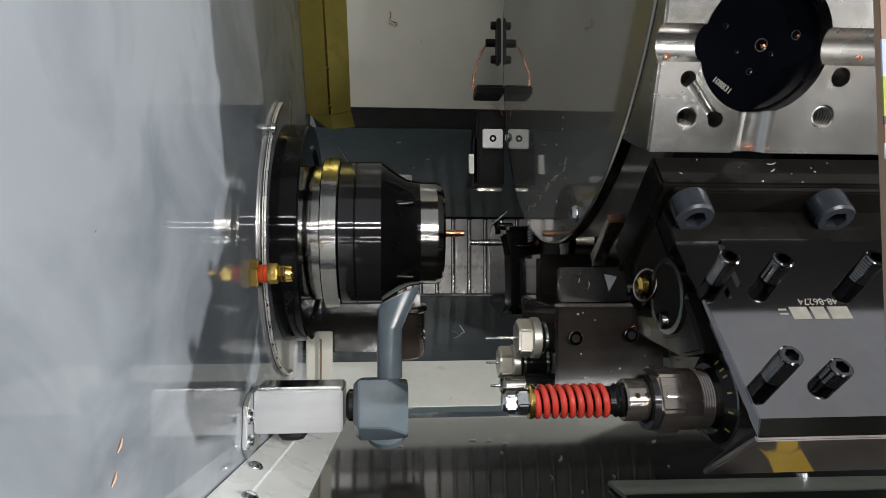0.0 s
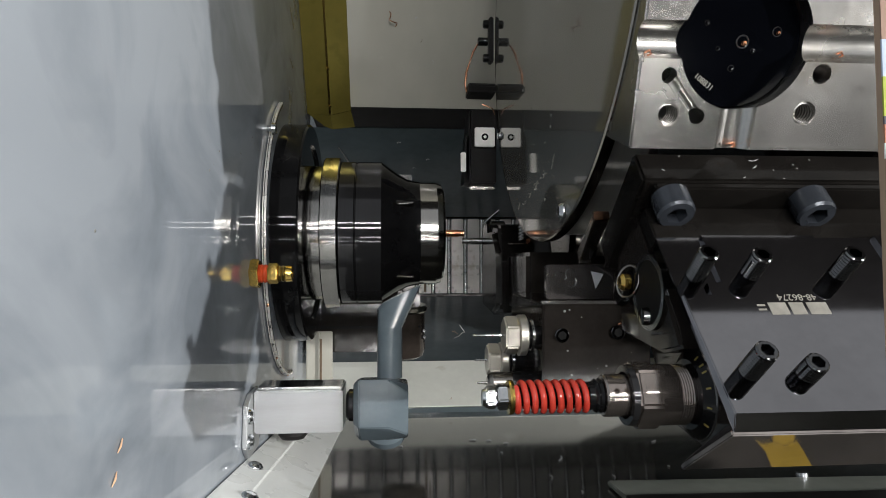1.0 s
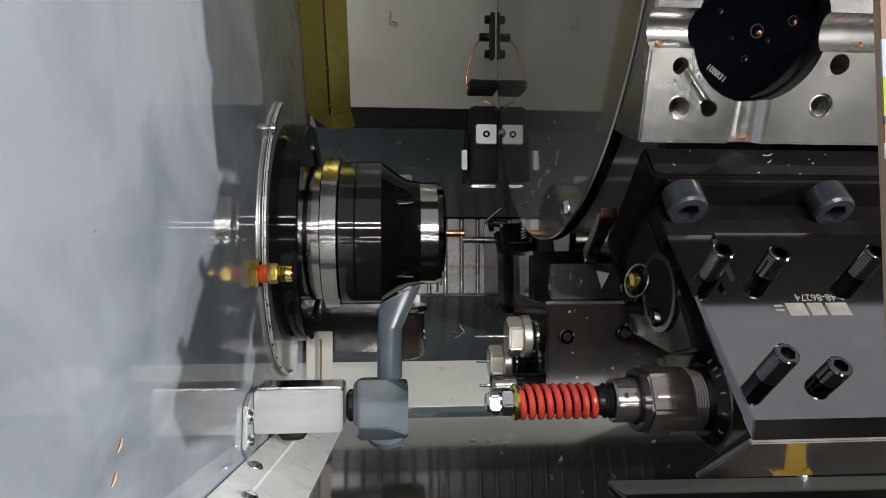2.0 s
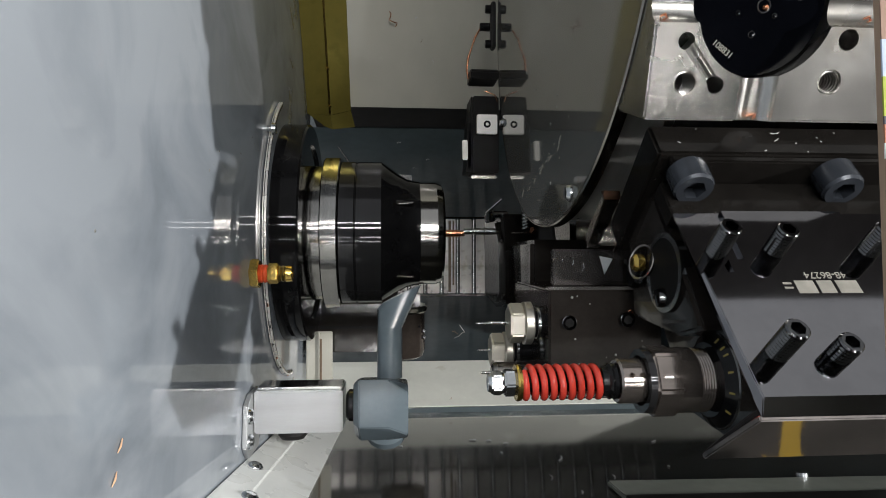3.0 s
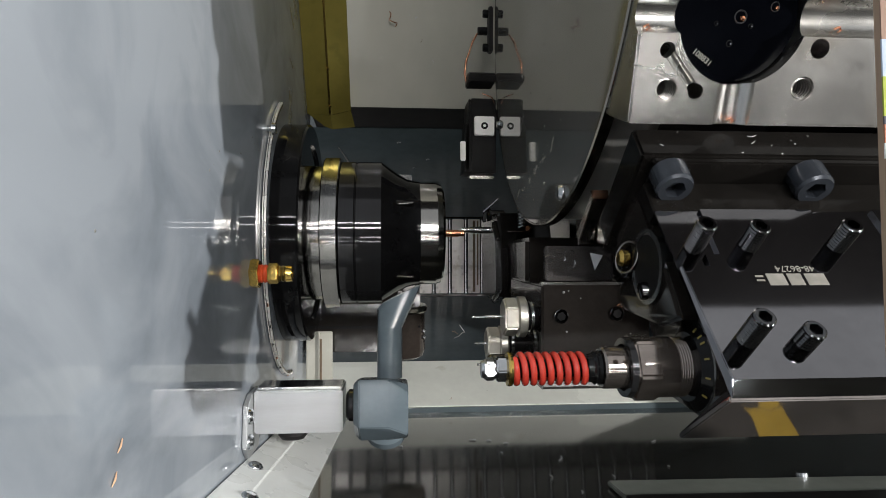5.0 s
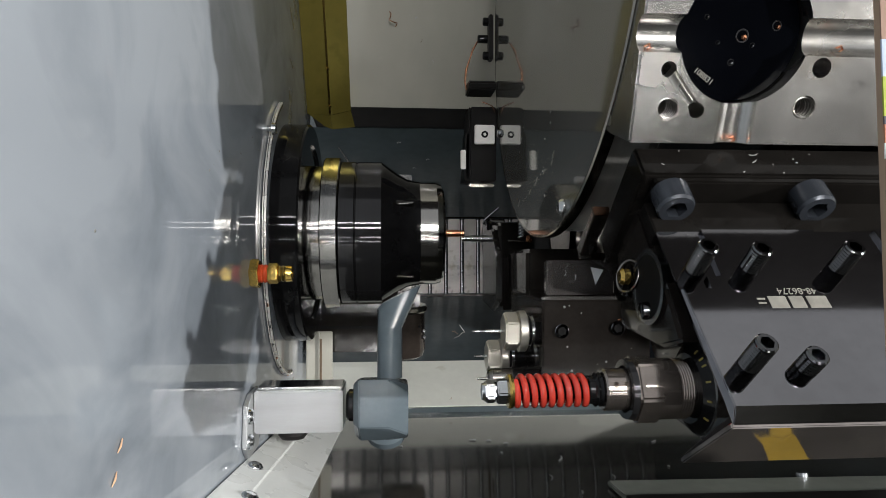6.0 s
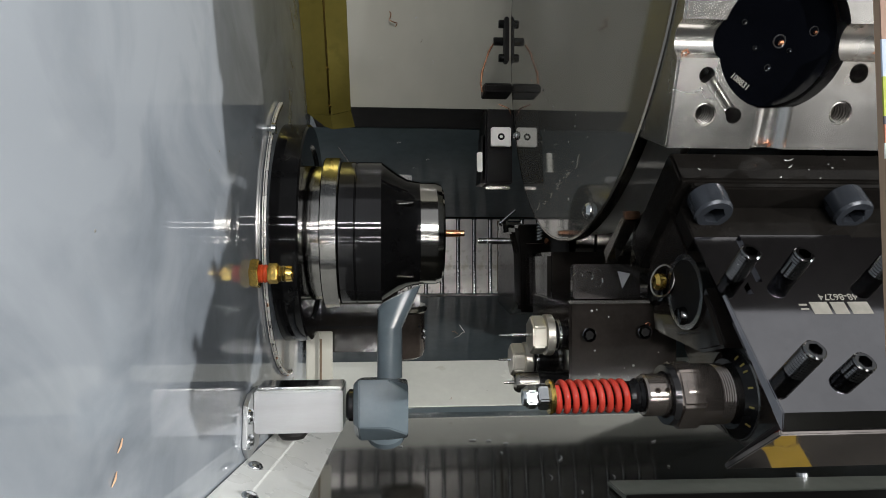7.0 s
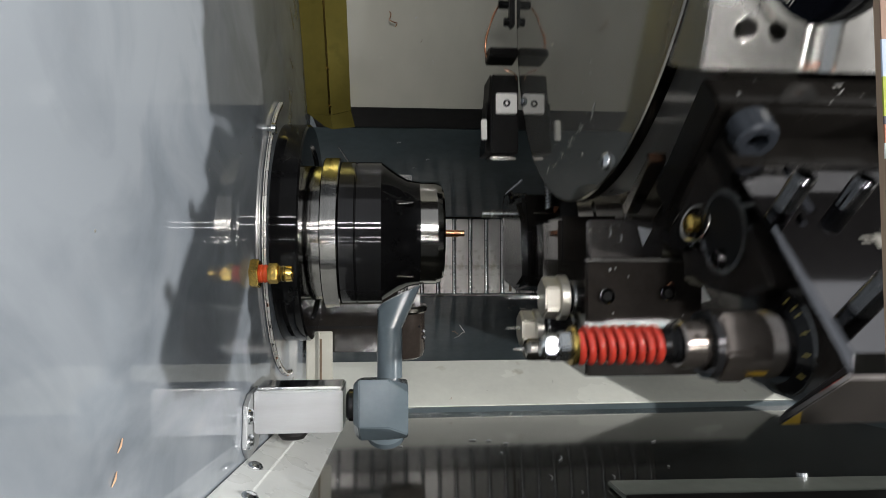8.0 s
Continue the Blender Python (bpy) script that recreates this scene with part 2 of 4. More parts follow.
def set_screw(parent, at, way, r, length, name="set_screw"):
    """A threaded pin with real thread ridges and a sunk hexagon at its tip."""
    prof, n = [], max(3, int(length / 0.00125))
    for k in range(n):
        h = length * k / n
        prof += [(h, r * 0.9), (h + length / n * 0.5, r)]
    prof[-1] = (length - 0.0011, r)
    prof += [(length - 0.0005, r * 0.98), (length, r * 0.84), (length, 0)]
    ob = part(name, lathe(prof, at, way, 28), SCREW, parent)
    return carve(ob, [hexagon(r * 0.63, length - 0.004, length + 0.002, at, way, 0)])


STEEL_WARM = material("warm_tool_steel", (0.30, 0.28, 0.255), 0.20, metal=1.0, spot=0.12, scale=40, rough_var=0.05)
BROWN = material("oil_browned_steel", (0.05, 0.040, 0.034), 0.16, metal=0.3, spot=0.3, scale=30, rough_var=0.06)


# ---- the working room ----
WALL = -0.102


def room():
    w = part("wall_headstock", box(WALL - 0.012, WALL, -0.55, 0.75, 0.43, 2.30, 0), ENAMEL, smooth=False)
    tagged(w, "glossy grey-blue enamelled headstock wall, oil smears and their soft reflections painted in", "wall", kind="structure")
    # back slope: grey sheet that falls towards the chip chute
    back = part("wall_back", prism([(0.170, 0.4505), (0.75, 0.8246), (0.75, 0.81), (0.176, 0.44)], WALL, 1.70, 0), PANEL, smooth=False)
    tagged(back, "sloping oil-filmed grey sheet metal back panel", "wall panel", kind="structure")
    lip = part("trim_back", prism([(0.170, 0.4495), (0.176, 0.4385), (0.166, 0.36), (0.160, 0.36)], WALL, 1.70, 0), BLACK_MATT, smooth=False)
    tagged(lip, "black edge under the back panel", "trim", kind="structure")
    ch = part("chute_back", prism([(0.160, 0.372), (0.060, 0.004), (0.075, 0.0), (0.172, 0.36)], -0.30, 1.70, 0), PAN_BLUE, smooth=False)
    tagged(ch, "dark blue-grey painted chip chute slope", "chute", kind="structure")
    ch = part("chute_front", prism([(-0.1575, 0.331), (-0.089, 0.004), (-0.104, 0.0), (-0.172, 0.325)], -0.30, 1.70, 0), PAN_BLUE, smooth=False)
    tagged(ch, "dark blue-grey painted front chip chute slope", "chute", kind="structure")
    led = part("ledge", prism([(-0.197, 0.424), (-0.1560, 0.333), (-0.164, 0.328), (-0.205, 0.419)], WALL, 1.70, 0.0008), LEDGE)
    tagged(led, "pale greenish white painted sloping apron with fine chips", "apron", kind="structure")
    seam = part("trim_ledge", box(WALL, 1.70, -0.2065, -0.1975, 0.40, 0.4275, 0.0008), PAN_BLUE)
    tagged(seam, "dark seam strip behind the pale ledge", "trim", kind="structure")
    front = part("wall_front", prism([(-0.207, 0.40), (-0.0675, 1.60), (-0.0800, 1.60), (-0.2195, 0.40)], WALL, 1.70, 0), ENAMEL_DARK, smooth=False)
    tagged(front, "dark glossy oiled front panel that mirrors the chute", "wall panel", kind="structure")
    right = part("wall_right", box(1.70, 1.712, -0.55, 0.75, -0.05, 2.30, 0), PANEL, smooth=False)
    tagged(right, "plain grey end wall", "wall", kind="structure")
    # unseen dark strip, added so the holder plate mirrors black up to its edge
    sill = part("wall_dark_reflector", box(WALL, 1.70, 0.75, 0.765, 0.805, 1.168, 0.002), BLACK_MATT)
    tagged(sill, "unseen dark strip added above the back panel to darken reflections", "sill", kind="structure")
    roof = part("ceiling", box(WALL, 1.70, -0.55, 0.45, 2.30, 2.315, 0), ENAMEL_DARK, smooth=False)
    tagged(roof, "dark painted machine roof", "ceiling", kind="structure")
    # added dark sheet, mostly hidden; it darkens what the front panel mirrors
    tail = part("wall_dark_sheet", box(0.50, 0.512, -0.19, 0.16, -0.03, 0.62, 0.002), PAN_BLUE)
    tagged(tail, "dark sheet added behind the tools to darken the front panel's reflection", "guard sheet", kind="structure")
    fl = part("floor", box(-0.6, 1.0, -0.6, 0.8, -0.08, -0.03, 0), PAN_BLUE, smooth=False)
    tagged(fl, "dark painted pan under the conveyor", "floor", kind="structure")
    # white corner trim down the headstock wall, with its fold line
    tr = part("trim_corner", prism([(0, 0), (0.0494, 0), (0.0494, 0.0012), (0.0182, 0.0014), (0.0176, 0.0024), (0, 0.0024)], 0, 0.62, 0.0003), WHITE)
    tr.matrix_world = frame_matrix((WALL + 0.0004, -0.1857, 0.428), (0, 0.1155, 0.9933), (0.931, -0.3626, 0.0422))
    tagged(tr, "white painted folded corner trim with screws", "trim", kind="structure")


room()


def trim_screw(s, off):
    at = Vector((WALL + 0.0004, -0.1857, 0.428)) + Vector((0, 0.1155, 0.9933)) * s + Vector((0.931, -0.3626, 0.0422)) * off + Vector((0.3626, 0.9265, -0.108)) * 0.002
    ob = thing("trim_screw", at, "round-head zinc screw in the white trim", "screw", "trim screws")
    part("head", lathe([(0, 0.0054), (0.0015, 0.0051), (0.003, 0.0034), (0.0036, 0)], at, (0.3626, 0.9265, -0.108), 24), ZINC, ob)
    return ob


for s, off in ((0.3475, 0.0084), (0.4079, 0.0190)):
    trim_screw(s, off)


def yellow_strip():
    """Folded brass-coloured angle where the headstock wall meets the back slope."""
    at = Vector((WALL + 0.0005, 0.150, 0.440))
    ob = thing("corner_angle", at, "oil-yellowed brass-coloured folded corner angle on the back panel", "corner angle")
    up = Vector((0, 0.84, 0.542))
    nrm = Vector((0, -0.542, 0.84))
    def sheet(corners):
        bm = bmesh.new()
        bmesh.ops.convex_hull(bm, input=[bm.verts.new(at + Vector((u, 0, 0)) + up * s + nrm * (l + k)) for u, s, l in corners for k in (0, -0.0016)])
        return bm
    part("flange", sheet(((0.0, 0.0185, 0.012), (0.0, 0.50, 0.012), (0.0253, 0.0140, 0.004), (0.0253, 0.50, 0.004))), GOLD, ob)
    part("flange", sheet(((0.0256, 0.0140, 0.004), (0.0256, 0.50, 0.004), (0.0500, 0.0190, 0.0005), (0.0490, 0.50, 0.0005))), GOLD, ob)
    part("fold_line", sheet(((0.0243, 0.0150, 0.0052), (0.0243, 0.50, 0.0052), (0.0266, 0.0150, 0.0046), (0.0266, 0.50, 0.0046))), BRASS, ob)
    part("end_flap", sheet(((0.0005, 0.0180, 0.011), (0.0255, 0.0134, 0.0035), (0.0270, -0.0060, -0.001), (0.0180, -0.0010, 0.002))), GOLD, ob)
    part("end_flap", sheet(((0.0258, 0.0134, 0.0035), (0.0500, 0.0184, 0.0), (0.0540, -0.0030, -0.002), (0.0272, -0.0060, -0.001))), GOLD, ob)
    for s in (0.025, 0.07, 0.16, 0.25):
        part("rivet", lathe([(0, 0.0024), (0.001, 0.0018), (0.0017, 0)], at + Vector((0.0255, 0, 0)) + up * s + nrm * 0.0052, nrm, 16), BRASS, ob)


yellow_strip()


# ---- main spindle ----
AY, AZ = 0.0156, 0.582


def spindle():
    at = Vector((WALL, AY, AZ))
    ob = thing("collet_chuck", at, "black and bright turned steel collet chuck on the main spindle", "chuck")
    x = lambda v: v - WALL
    L = lambda prof, seg=96: lathe([(x(a), r) for a, r in prof], at, (1, 0, 0), seg)
    part("spindle_disc", L([(-0.1015, 0.1015), (-0.1015, 0.1045), (-0.080, 0.1045), (-0.0785, 0.103), (-0.0785, 0.085), (-0.081, 0.083), (-0.081, 0.05)]), BLACK_GLOSS, ob)
    part("neck", L([(-0.0825, 0.05), (-0.0825, 0.0655), (-0.0745, 0.0655), (-0.0742, 0.0648), (-0.0735, 0.0648), (-0.0732, 0.0655), (-0.064, 0.0655), (-0.064, 0.05)]), TURNED, ob)
    part("clamp_ring", L([(-0.0655, 0.055), (-0.0655, 0.0725), (-0.0645, 0.0735), (-0.0510, 0.0735), (-0.0500, 0.0725), (-0.0500, 0.055)]), TURNED, ob)
    part("chuck_body", L([(-0.0502, 0.055), (-0.0502, 0.0683), (-0.0490, 0.0695), (-0.0358, 0.0695), (-0.0354, 0.0688), (-0.0346, 0.0688), (-0.0342, 0.0695), (-0.0115, 0.0695),
                          (-0.0105, 0.0688), (-0.006, 0.0655), (0.004, 0.0585), (0.012, 0.0535), (0.020, 0.0515), (0.0245, 0.0512), (0.0245, 0.03)]), BLACK_GLOSS, ob)
    part("band", L([(-0.0492, 0.0690), (-0.0492, 0.0697), (-0.0362, 0.0697), (-0.0362, 0.0690)]), DARK_TURNED, ob)
    part("band", L([(-0.0338, 0.0690), (-0.0338, 0.0697), (-0.0118, 0.0697), (-0.0118, 0.0690)]), DARK_TURNED, ob)
    part("nose_ring", L([(0.0243, 0.03), (0.0243, 0.0505), (0.0405, 0.0505), (0.0455, 0.0488), (0.0455, 0.046), (0.0478, 0.0445), (0.0478, 0.012), (0.044, 0.008), (0.044, 0.0)]), TURNED, ob)
    for k in range(5):
        a = math.radians(72 * k + 27)
        way = Vector((0, math.sin(a), math.cos(a)))
        p = Vector((0.006, AY, AZ)) + way * 0.0553
        bm = bmesh.new()
        bmesh.ops.create_cube(bm, size=1)
        m = frame_matrix(p, (1, 0, 0), way.cross(Vector((1, 0, 0))))
        for v in bm.verts:
            s = 1.0 if v.co.x < 0 else 0.25
            v.co = Vector((v.co.x * 0.024, v.co.y * 0.007 * s, v.co.z * 0.0085 + 0.0002))
        bevel(bm, 0.0008)
        bm.transform(m)
        part("spanner_slot", bm, TURNED, ob)
    # thin guard ring round the disc, held off the wall
    g = thing("guard_ring", (WALL, AY, AZ), "thin bright double-edged steel guard rim round the spindle", "guard ring")
    cy = AY - 0.0040
    def arc(x0, x1, r0, r1, a0=-88, a1=64, n=72):
        bm, rows = bmesh.new(), []
        for k in range(n + 1):
            a = radians(a0 + (a1 - a0) * k / n)
            rows.append([bm.verts.new((x, cy + r * math.sin(a), AZ + r * math.cos(a))) for x, r in ((x0, r0), (x1, r0), (x1, r1), (x0, r1))])
        for p, q in zip(rows, rows[1:]):
            for i in range(4):
                bm.faces.new((p[i], p[(i + 1) % 4], q[(i + 1) % 4], q[i]))
        bm.faces.new(rows[0]), bm.faces.new(rows[-1])
        return bm
    part("groove", arc(WALL + 0.0003, WALL + 0.0034, 0.1280, 0.1305), BLACK_GLOSS, g)
    part("bright_edge", arc(WALL + 0.0008, WALL + 0.0016, 0.1306, 0.1322), RIM, g)
    part("bright_edge", arc(WALL + 0.0022, WALL + 0.0038, 0.1306, 0.1320), RIM, g)
    for k in range(8):
        a = math.radians(205 + 9 * k)
        part("rivet", lathe([(0, 0.0022), (0.001, 0.0016), (0.0015, 0)], (WALL + 0.0024, cy + 0.1310 * math.sin(a), AZ - 0.1310 * math.cos(a)), (1, 0, 0), 12), COPPER if k % 3 == 0 else ZINC, g)
    part("eye_screw", lathe([(0, 0.0026), (0.004, 0.0026), (0.004, 0.0048), (0.007, 0.0042), (0.008, 0)], (WALL, 0.0971, 0.6890), (1, 0, 0), 24), ZINC, g)
    # bar stock
    c = thing("bar_stock", (0.046, AY, AZ), "thin copper bar held in the collet", "bar")
    part("bar", lathe([(0, 0.0036), (0.018, 0.0036), (0.018, 0.0030), (0.0235, 0.0030), (0.0242, 0.0026), (0.0242, 0)], (0.046, AY, AZ), (1, 0, 0), 32), COPPER, c)


spindle()


def sub_spindle():
    at = Vector((0.166, AY, AZ))
    ob = thing("sub_spindle", at, "dark turned counter spindle facing the chuck", "spindle")
    part("nose", lathe([(0, 0.02), (0, 0.040), (0.005, 0.045), (0.022, 0.046), (0.024, 0.049), (0.05, 0.050)], at, (1, 0, 0), 64), STEEL_WARM, ob)
    part("body", lathe([(0.05, 0.03), (0.05, 0.052), (0.055, 0.056), (0.16, 0.056), (0.16, 0.085), (0.77, 0.085)], at, (1, 0, 0), 64), STEEL_WARM, ob)


sub_spindle()


def fitting():
    at = Vector((WALL, -0.0177, 0.745))
    ob = thing("hose_fitting", at, "brass coolant fitting with red sealed thread in the headstock wall", "pipe fitting")
    part("hex_nut", hexagon(0.0112, 0.0, 0.0062, at, (1, 0, 0), 0.0008, 0.3), BRASS, ob)
    part("sealed_thread", lathe([(0.006, 0.0062), (0.0075, 0.0068), (0.0085, 0.0060), (0.0098, 0.0067), (0.011, 0.0060), (0.0122, 0.0065), (0.0122, 0.003)], at, (1, 0, 0), 28), TAPE, ob, "red sealing compound")
    part("hex_body", hexagon(0.0076, 0.0120, 0.0190, at, (1, 0, 0), 0.0006), BRASS, ob)
    part("nipple", lathe([(0.0188, 0.0052), (0.0200, 0.0061), (0.0212, 0.0053), (0.0225, 0.0061), (0.0238, 0.0053), (0.025, 0.0061), (0.0290, 0.0056), (0.0290, 0.0036), (0.025, 0.0036), (0.025, 0)], at, (1, 0, 0), 28), BRASS, ob)


fitting()


def nozzle():
    """Satin bracket on the wall that carries a grey coolant block and its pipe."""
    at = Vector((WALL, -0.112, 0.745))
    br = thing("bracket", at, "satin folded aluminium bracket screwed to the headstock wall", "bracket")
    part("arm", box(WALL + 0.004, -0.0362, -0.1300, -0.0995, 0.722, 0.7560, 0.0012), SATIN, br)
    part("arm_edge", box(WALL + 0.006, -0.0367, -0.0992, -0.0975, 0.730, 0.7545, 0.0005), CHROME, br)
    part("foot", prism([(-0.1005, 0.760), (-0.106, 0.772), (-0.134, 0.775), (-0.1435, 0.766), (-0.1435, 0.735), (-0.1005, 0.735)], WALL + 0.0004, WALL + 0.0036, 0.0006), SATIN, br)
    for y, z in ((-0.1145, 0.7665), (-0.1315, 0.7675)):
        part("screw", lathe([(0, 0.0055), (0.0014, 0.0052), (0.003, 0.0036), (0.0036, 0)], (WALL + 0.0036, y, z), (1, 0, 0), 24), ZINC, br)
    part("stub", lathe([(0, 0.0105), (0.006, 0.0105), (0.009, 0.008), (0.010, 0)], (-0.074, -0.1300, 0.736), (0, -1, 0.1), 32), BLACK_MATT, br)
    nz = thing("coolant_nozzle", (-0.026, -0.110, 0.745), "grey-blue enamelled coolant block with an upright pipe", "coolant nozzle")
    part("gland", lathe([(0, 0.009), (0.002, 0.0115), (0.005, 0.0115), (0.006, 0.009)], (-0.0345, -0.114, 0.742), (1, 0, 0), 32), DARK_TURNED, nz)
    bm = bmesh.new()
    ends = ((-0.0285, ((-0.0950, 0.760), (-0.0960, 0.750), (-0.1000, 0.722), (-0.1300, 0.722), (-0.1345, 0.745), (-0.1220, 0.762))),
            (-0.0245, ((-0.0905, 0.7680), (-0.0930, 0.752), (-0.0985, 0.720), (-0.1320, 0.720), (-0.1385, 0.748), (-0.1235, 0.7680))),
            (-0.0040, ((-0.0905, 0.7680), (-0.0930, 0.752), (-0.0985, 0.720), (-0.1320, 0.720), (-0.1385, 0.748), (-0.1240, 0.7680))),
            (0.0100, ((-0.1010, 0.7640), (-0.0975, 0.752), (-0.1000, 0.722), (-0.1320, 0.722), (-0.1375, 0.746), (-0.1310, 0.7620))))
    bmesh.ops.convex_hull(bm, input=[bm.verts.new((x, y, z)) for x, ring in ends for y, z in ring])
    bmesh.ops.dissolve_limit(bm, angle_limit=radians(3), verts=bm.verts, edges=bm.edges)
    bevel(bm, 0.0007, 2, 12)
    part("block", bm, GREY_PAINT, nz)
    # straight pipe whose tip flares into a flat scoop, cut off at a slant
    part("pipe", lathe([(0, 0.0094), (0.0372, 0.0094)], (-0.0032, -0.0962, 0.7330), (0, 0.9964, -0.0846), 20), GREY_PAINT, nz)
    bm = bmesh.new()
    turn = [2 * math.pi * k / 20 for k in range(20)]
    rim = [Vector((-0.0032 + 0.0094 * math.cos(w), -0.0592, 0.7298 + 0.0094 * math.sin(w))) for w in turn]
    lip = [Vector((0.0056, -0.0345, 0.7270)) + Vector((0.0146, 0.0070, 0)) * math.cos(w) + Vector((0, 0.0010, 0.0060)) * math.sin(w) for w in turn]
    bmesh.ops.convex_hull(bm, input=[bm.verts.new(v) for v in rim + lip + [Vector((-0.0126, -0.0450, 0.729)), Vector((-0.0105, -0.0470, 0.7340))]])
    bmesh.ops.dissolve_limit(bm, angle_limit=radians(2), verts=bm.verts, edges=bm.edges)
    part("scoop", bm, GREY_PAINT, nz)
    part("scoop_lip", tube([lip[k % 20] for k in range(21)], 0.0005, 6), WORN_PAINT, nz, "bare worn lip")
    # round blob modelled in place of the block's reflection in the panel
    part("reflection_blob", lathe([(0, 0.012), (0.006, 0.0155), (0.012, 0.0145), (0.017, 0.0095), (0.019, 0)], (-0.006, -0.1300, 0.734), (0, -0.85, -0.52), 28), GREY_PAINT, nz)


nozzle()


def under_spindle():
    at = Vector((-0.01, -0.075, 0.46))
    ob = thing("spindle_saddle", at, "dark oily steel saddle block below the chuck", "machine block")
    part("block", box(WALL, 0.030, -0.118, -0.048, 0.418, 0.485, 0.003), BLACK, ob)
    part("lip", box(WALL, 0.030, -0.0905, -0.0875, 0.484, 0.4885, 0.0008), DARK_TURNED, ob)
    part("boss", lathe([(0, 0.018), (0, 0.0265), (0.050, 0.0275), (0.058, 0.025), (0.061, 0.020), (0.061, 0)], (0.0090, -0.066, 0.470), (0, -1, -0.05), 64), BROWN, ob)
    part("boss_ring", lathe([(-0.001, 0.020), (-0.001, 0.0285), (0.001, 0.0298), (0.005, 0.0298), (0.007, 0.0285), (0.007, 0.02)], (0.0090, -0.066, 0.470), (0, -1, -0.05), 64), STEEL_WARM, ob)
    for y in (-0.095, -0.102):
        part("plug", lathe([(0, 0.0028), (0.002, 0.0025), (0.0022, 0)], (0.0340, y, 0.480), (0.9, -0.3, 0.3), 16), ZINC, ob)
    pl = thing("drip_plate", (-0.08, -0.10, 0.45), "pale stained drip plate beside the spindle", "plate")
    part("plate", box(-0.0975, -0.0685, -0.152, -0.092, 0.496, 0.4995, 0.001), PANEL, pl)
    part("fold", box(-0.0840, -0.0825, -0.152, -0.092, 0.4995, 0.503, 0.0006), PANEL, pl)
    part("stain", box(-0.0822, -0.0800, -0.151, -0.100, 0.4998, 0.5003, 0.0002), RUST, pl, "brown oil stain")


under_spindle()


# ---- turret and its tools; they travel together ----
# Outward normal and upward tangent (y, z) of the two turret flats in view
N1, T1 = Vector((0, -0.326, 0.946)), Vector((0, 0.946, 0.326))
N2, T2 = Vector((0, -0.755, 0.656)), Vector((0, 0.656, 0.755))
CORNER = Vector((0, 0.043, 0.9285))          # the edge between them
BORE = Vector((0.1533, 0.0855, 0.9506))
LEFT = 0.1105                                # near end of the turret ring
TRAVEL = []                                  # all that the turret carries


def flat1(x, t, n=0.0):
    return Vector((x, BORE.y, BORE.z)) + T1 * t + N1 * n


def blk(x, n, t):
    """A place in the holder's own space: out from its flat, and towards the upper flat."""
    return Vector((x, CORNER.y, CORNER.z)) + N2 * n + T2 * t


def slab(x0, x1, n0, n1, t0, t1, bev=0.0012):
    q = [blk(0, n, t) for n, t in ((n0, t0), (n1, t0), (n1, t1), (n0, t1))]
    return prism([(v.y, v.z) for v in q], x0, x1, bev)


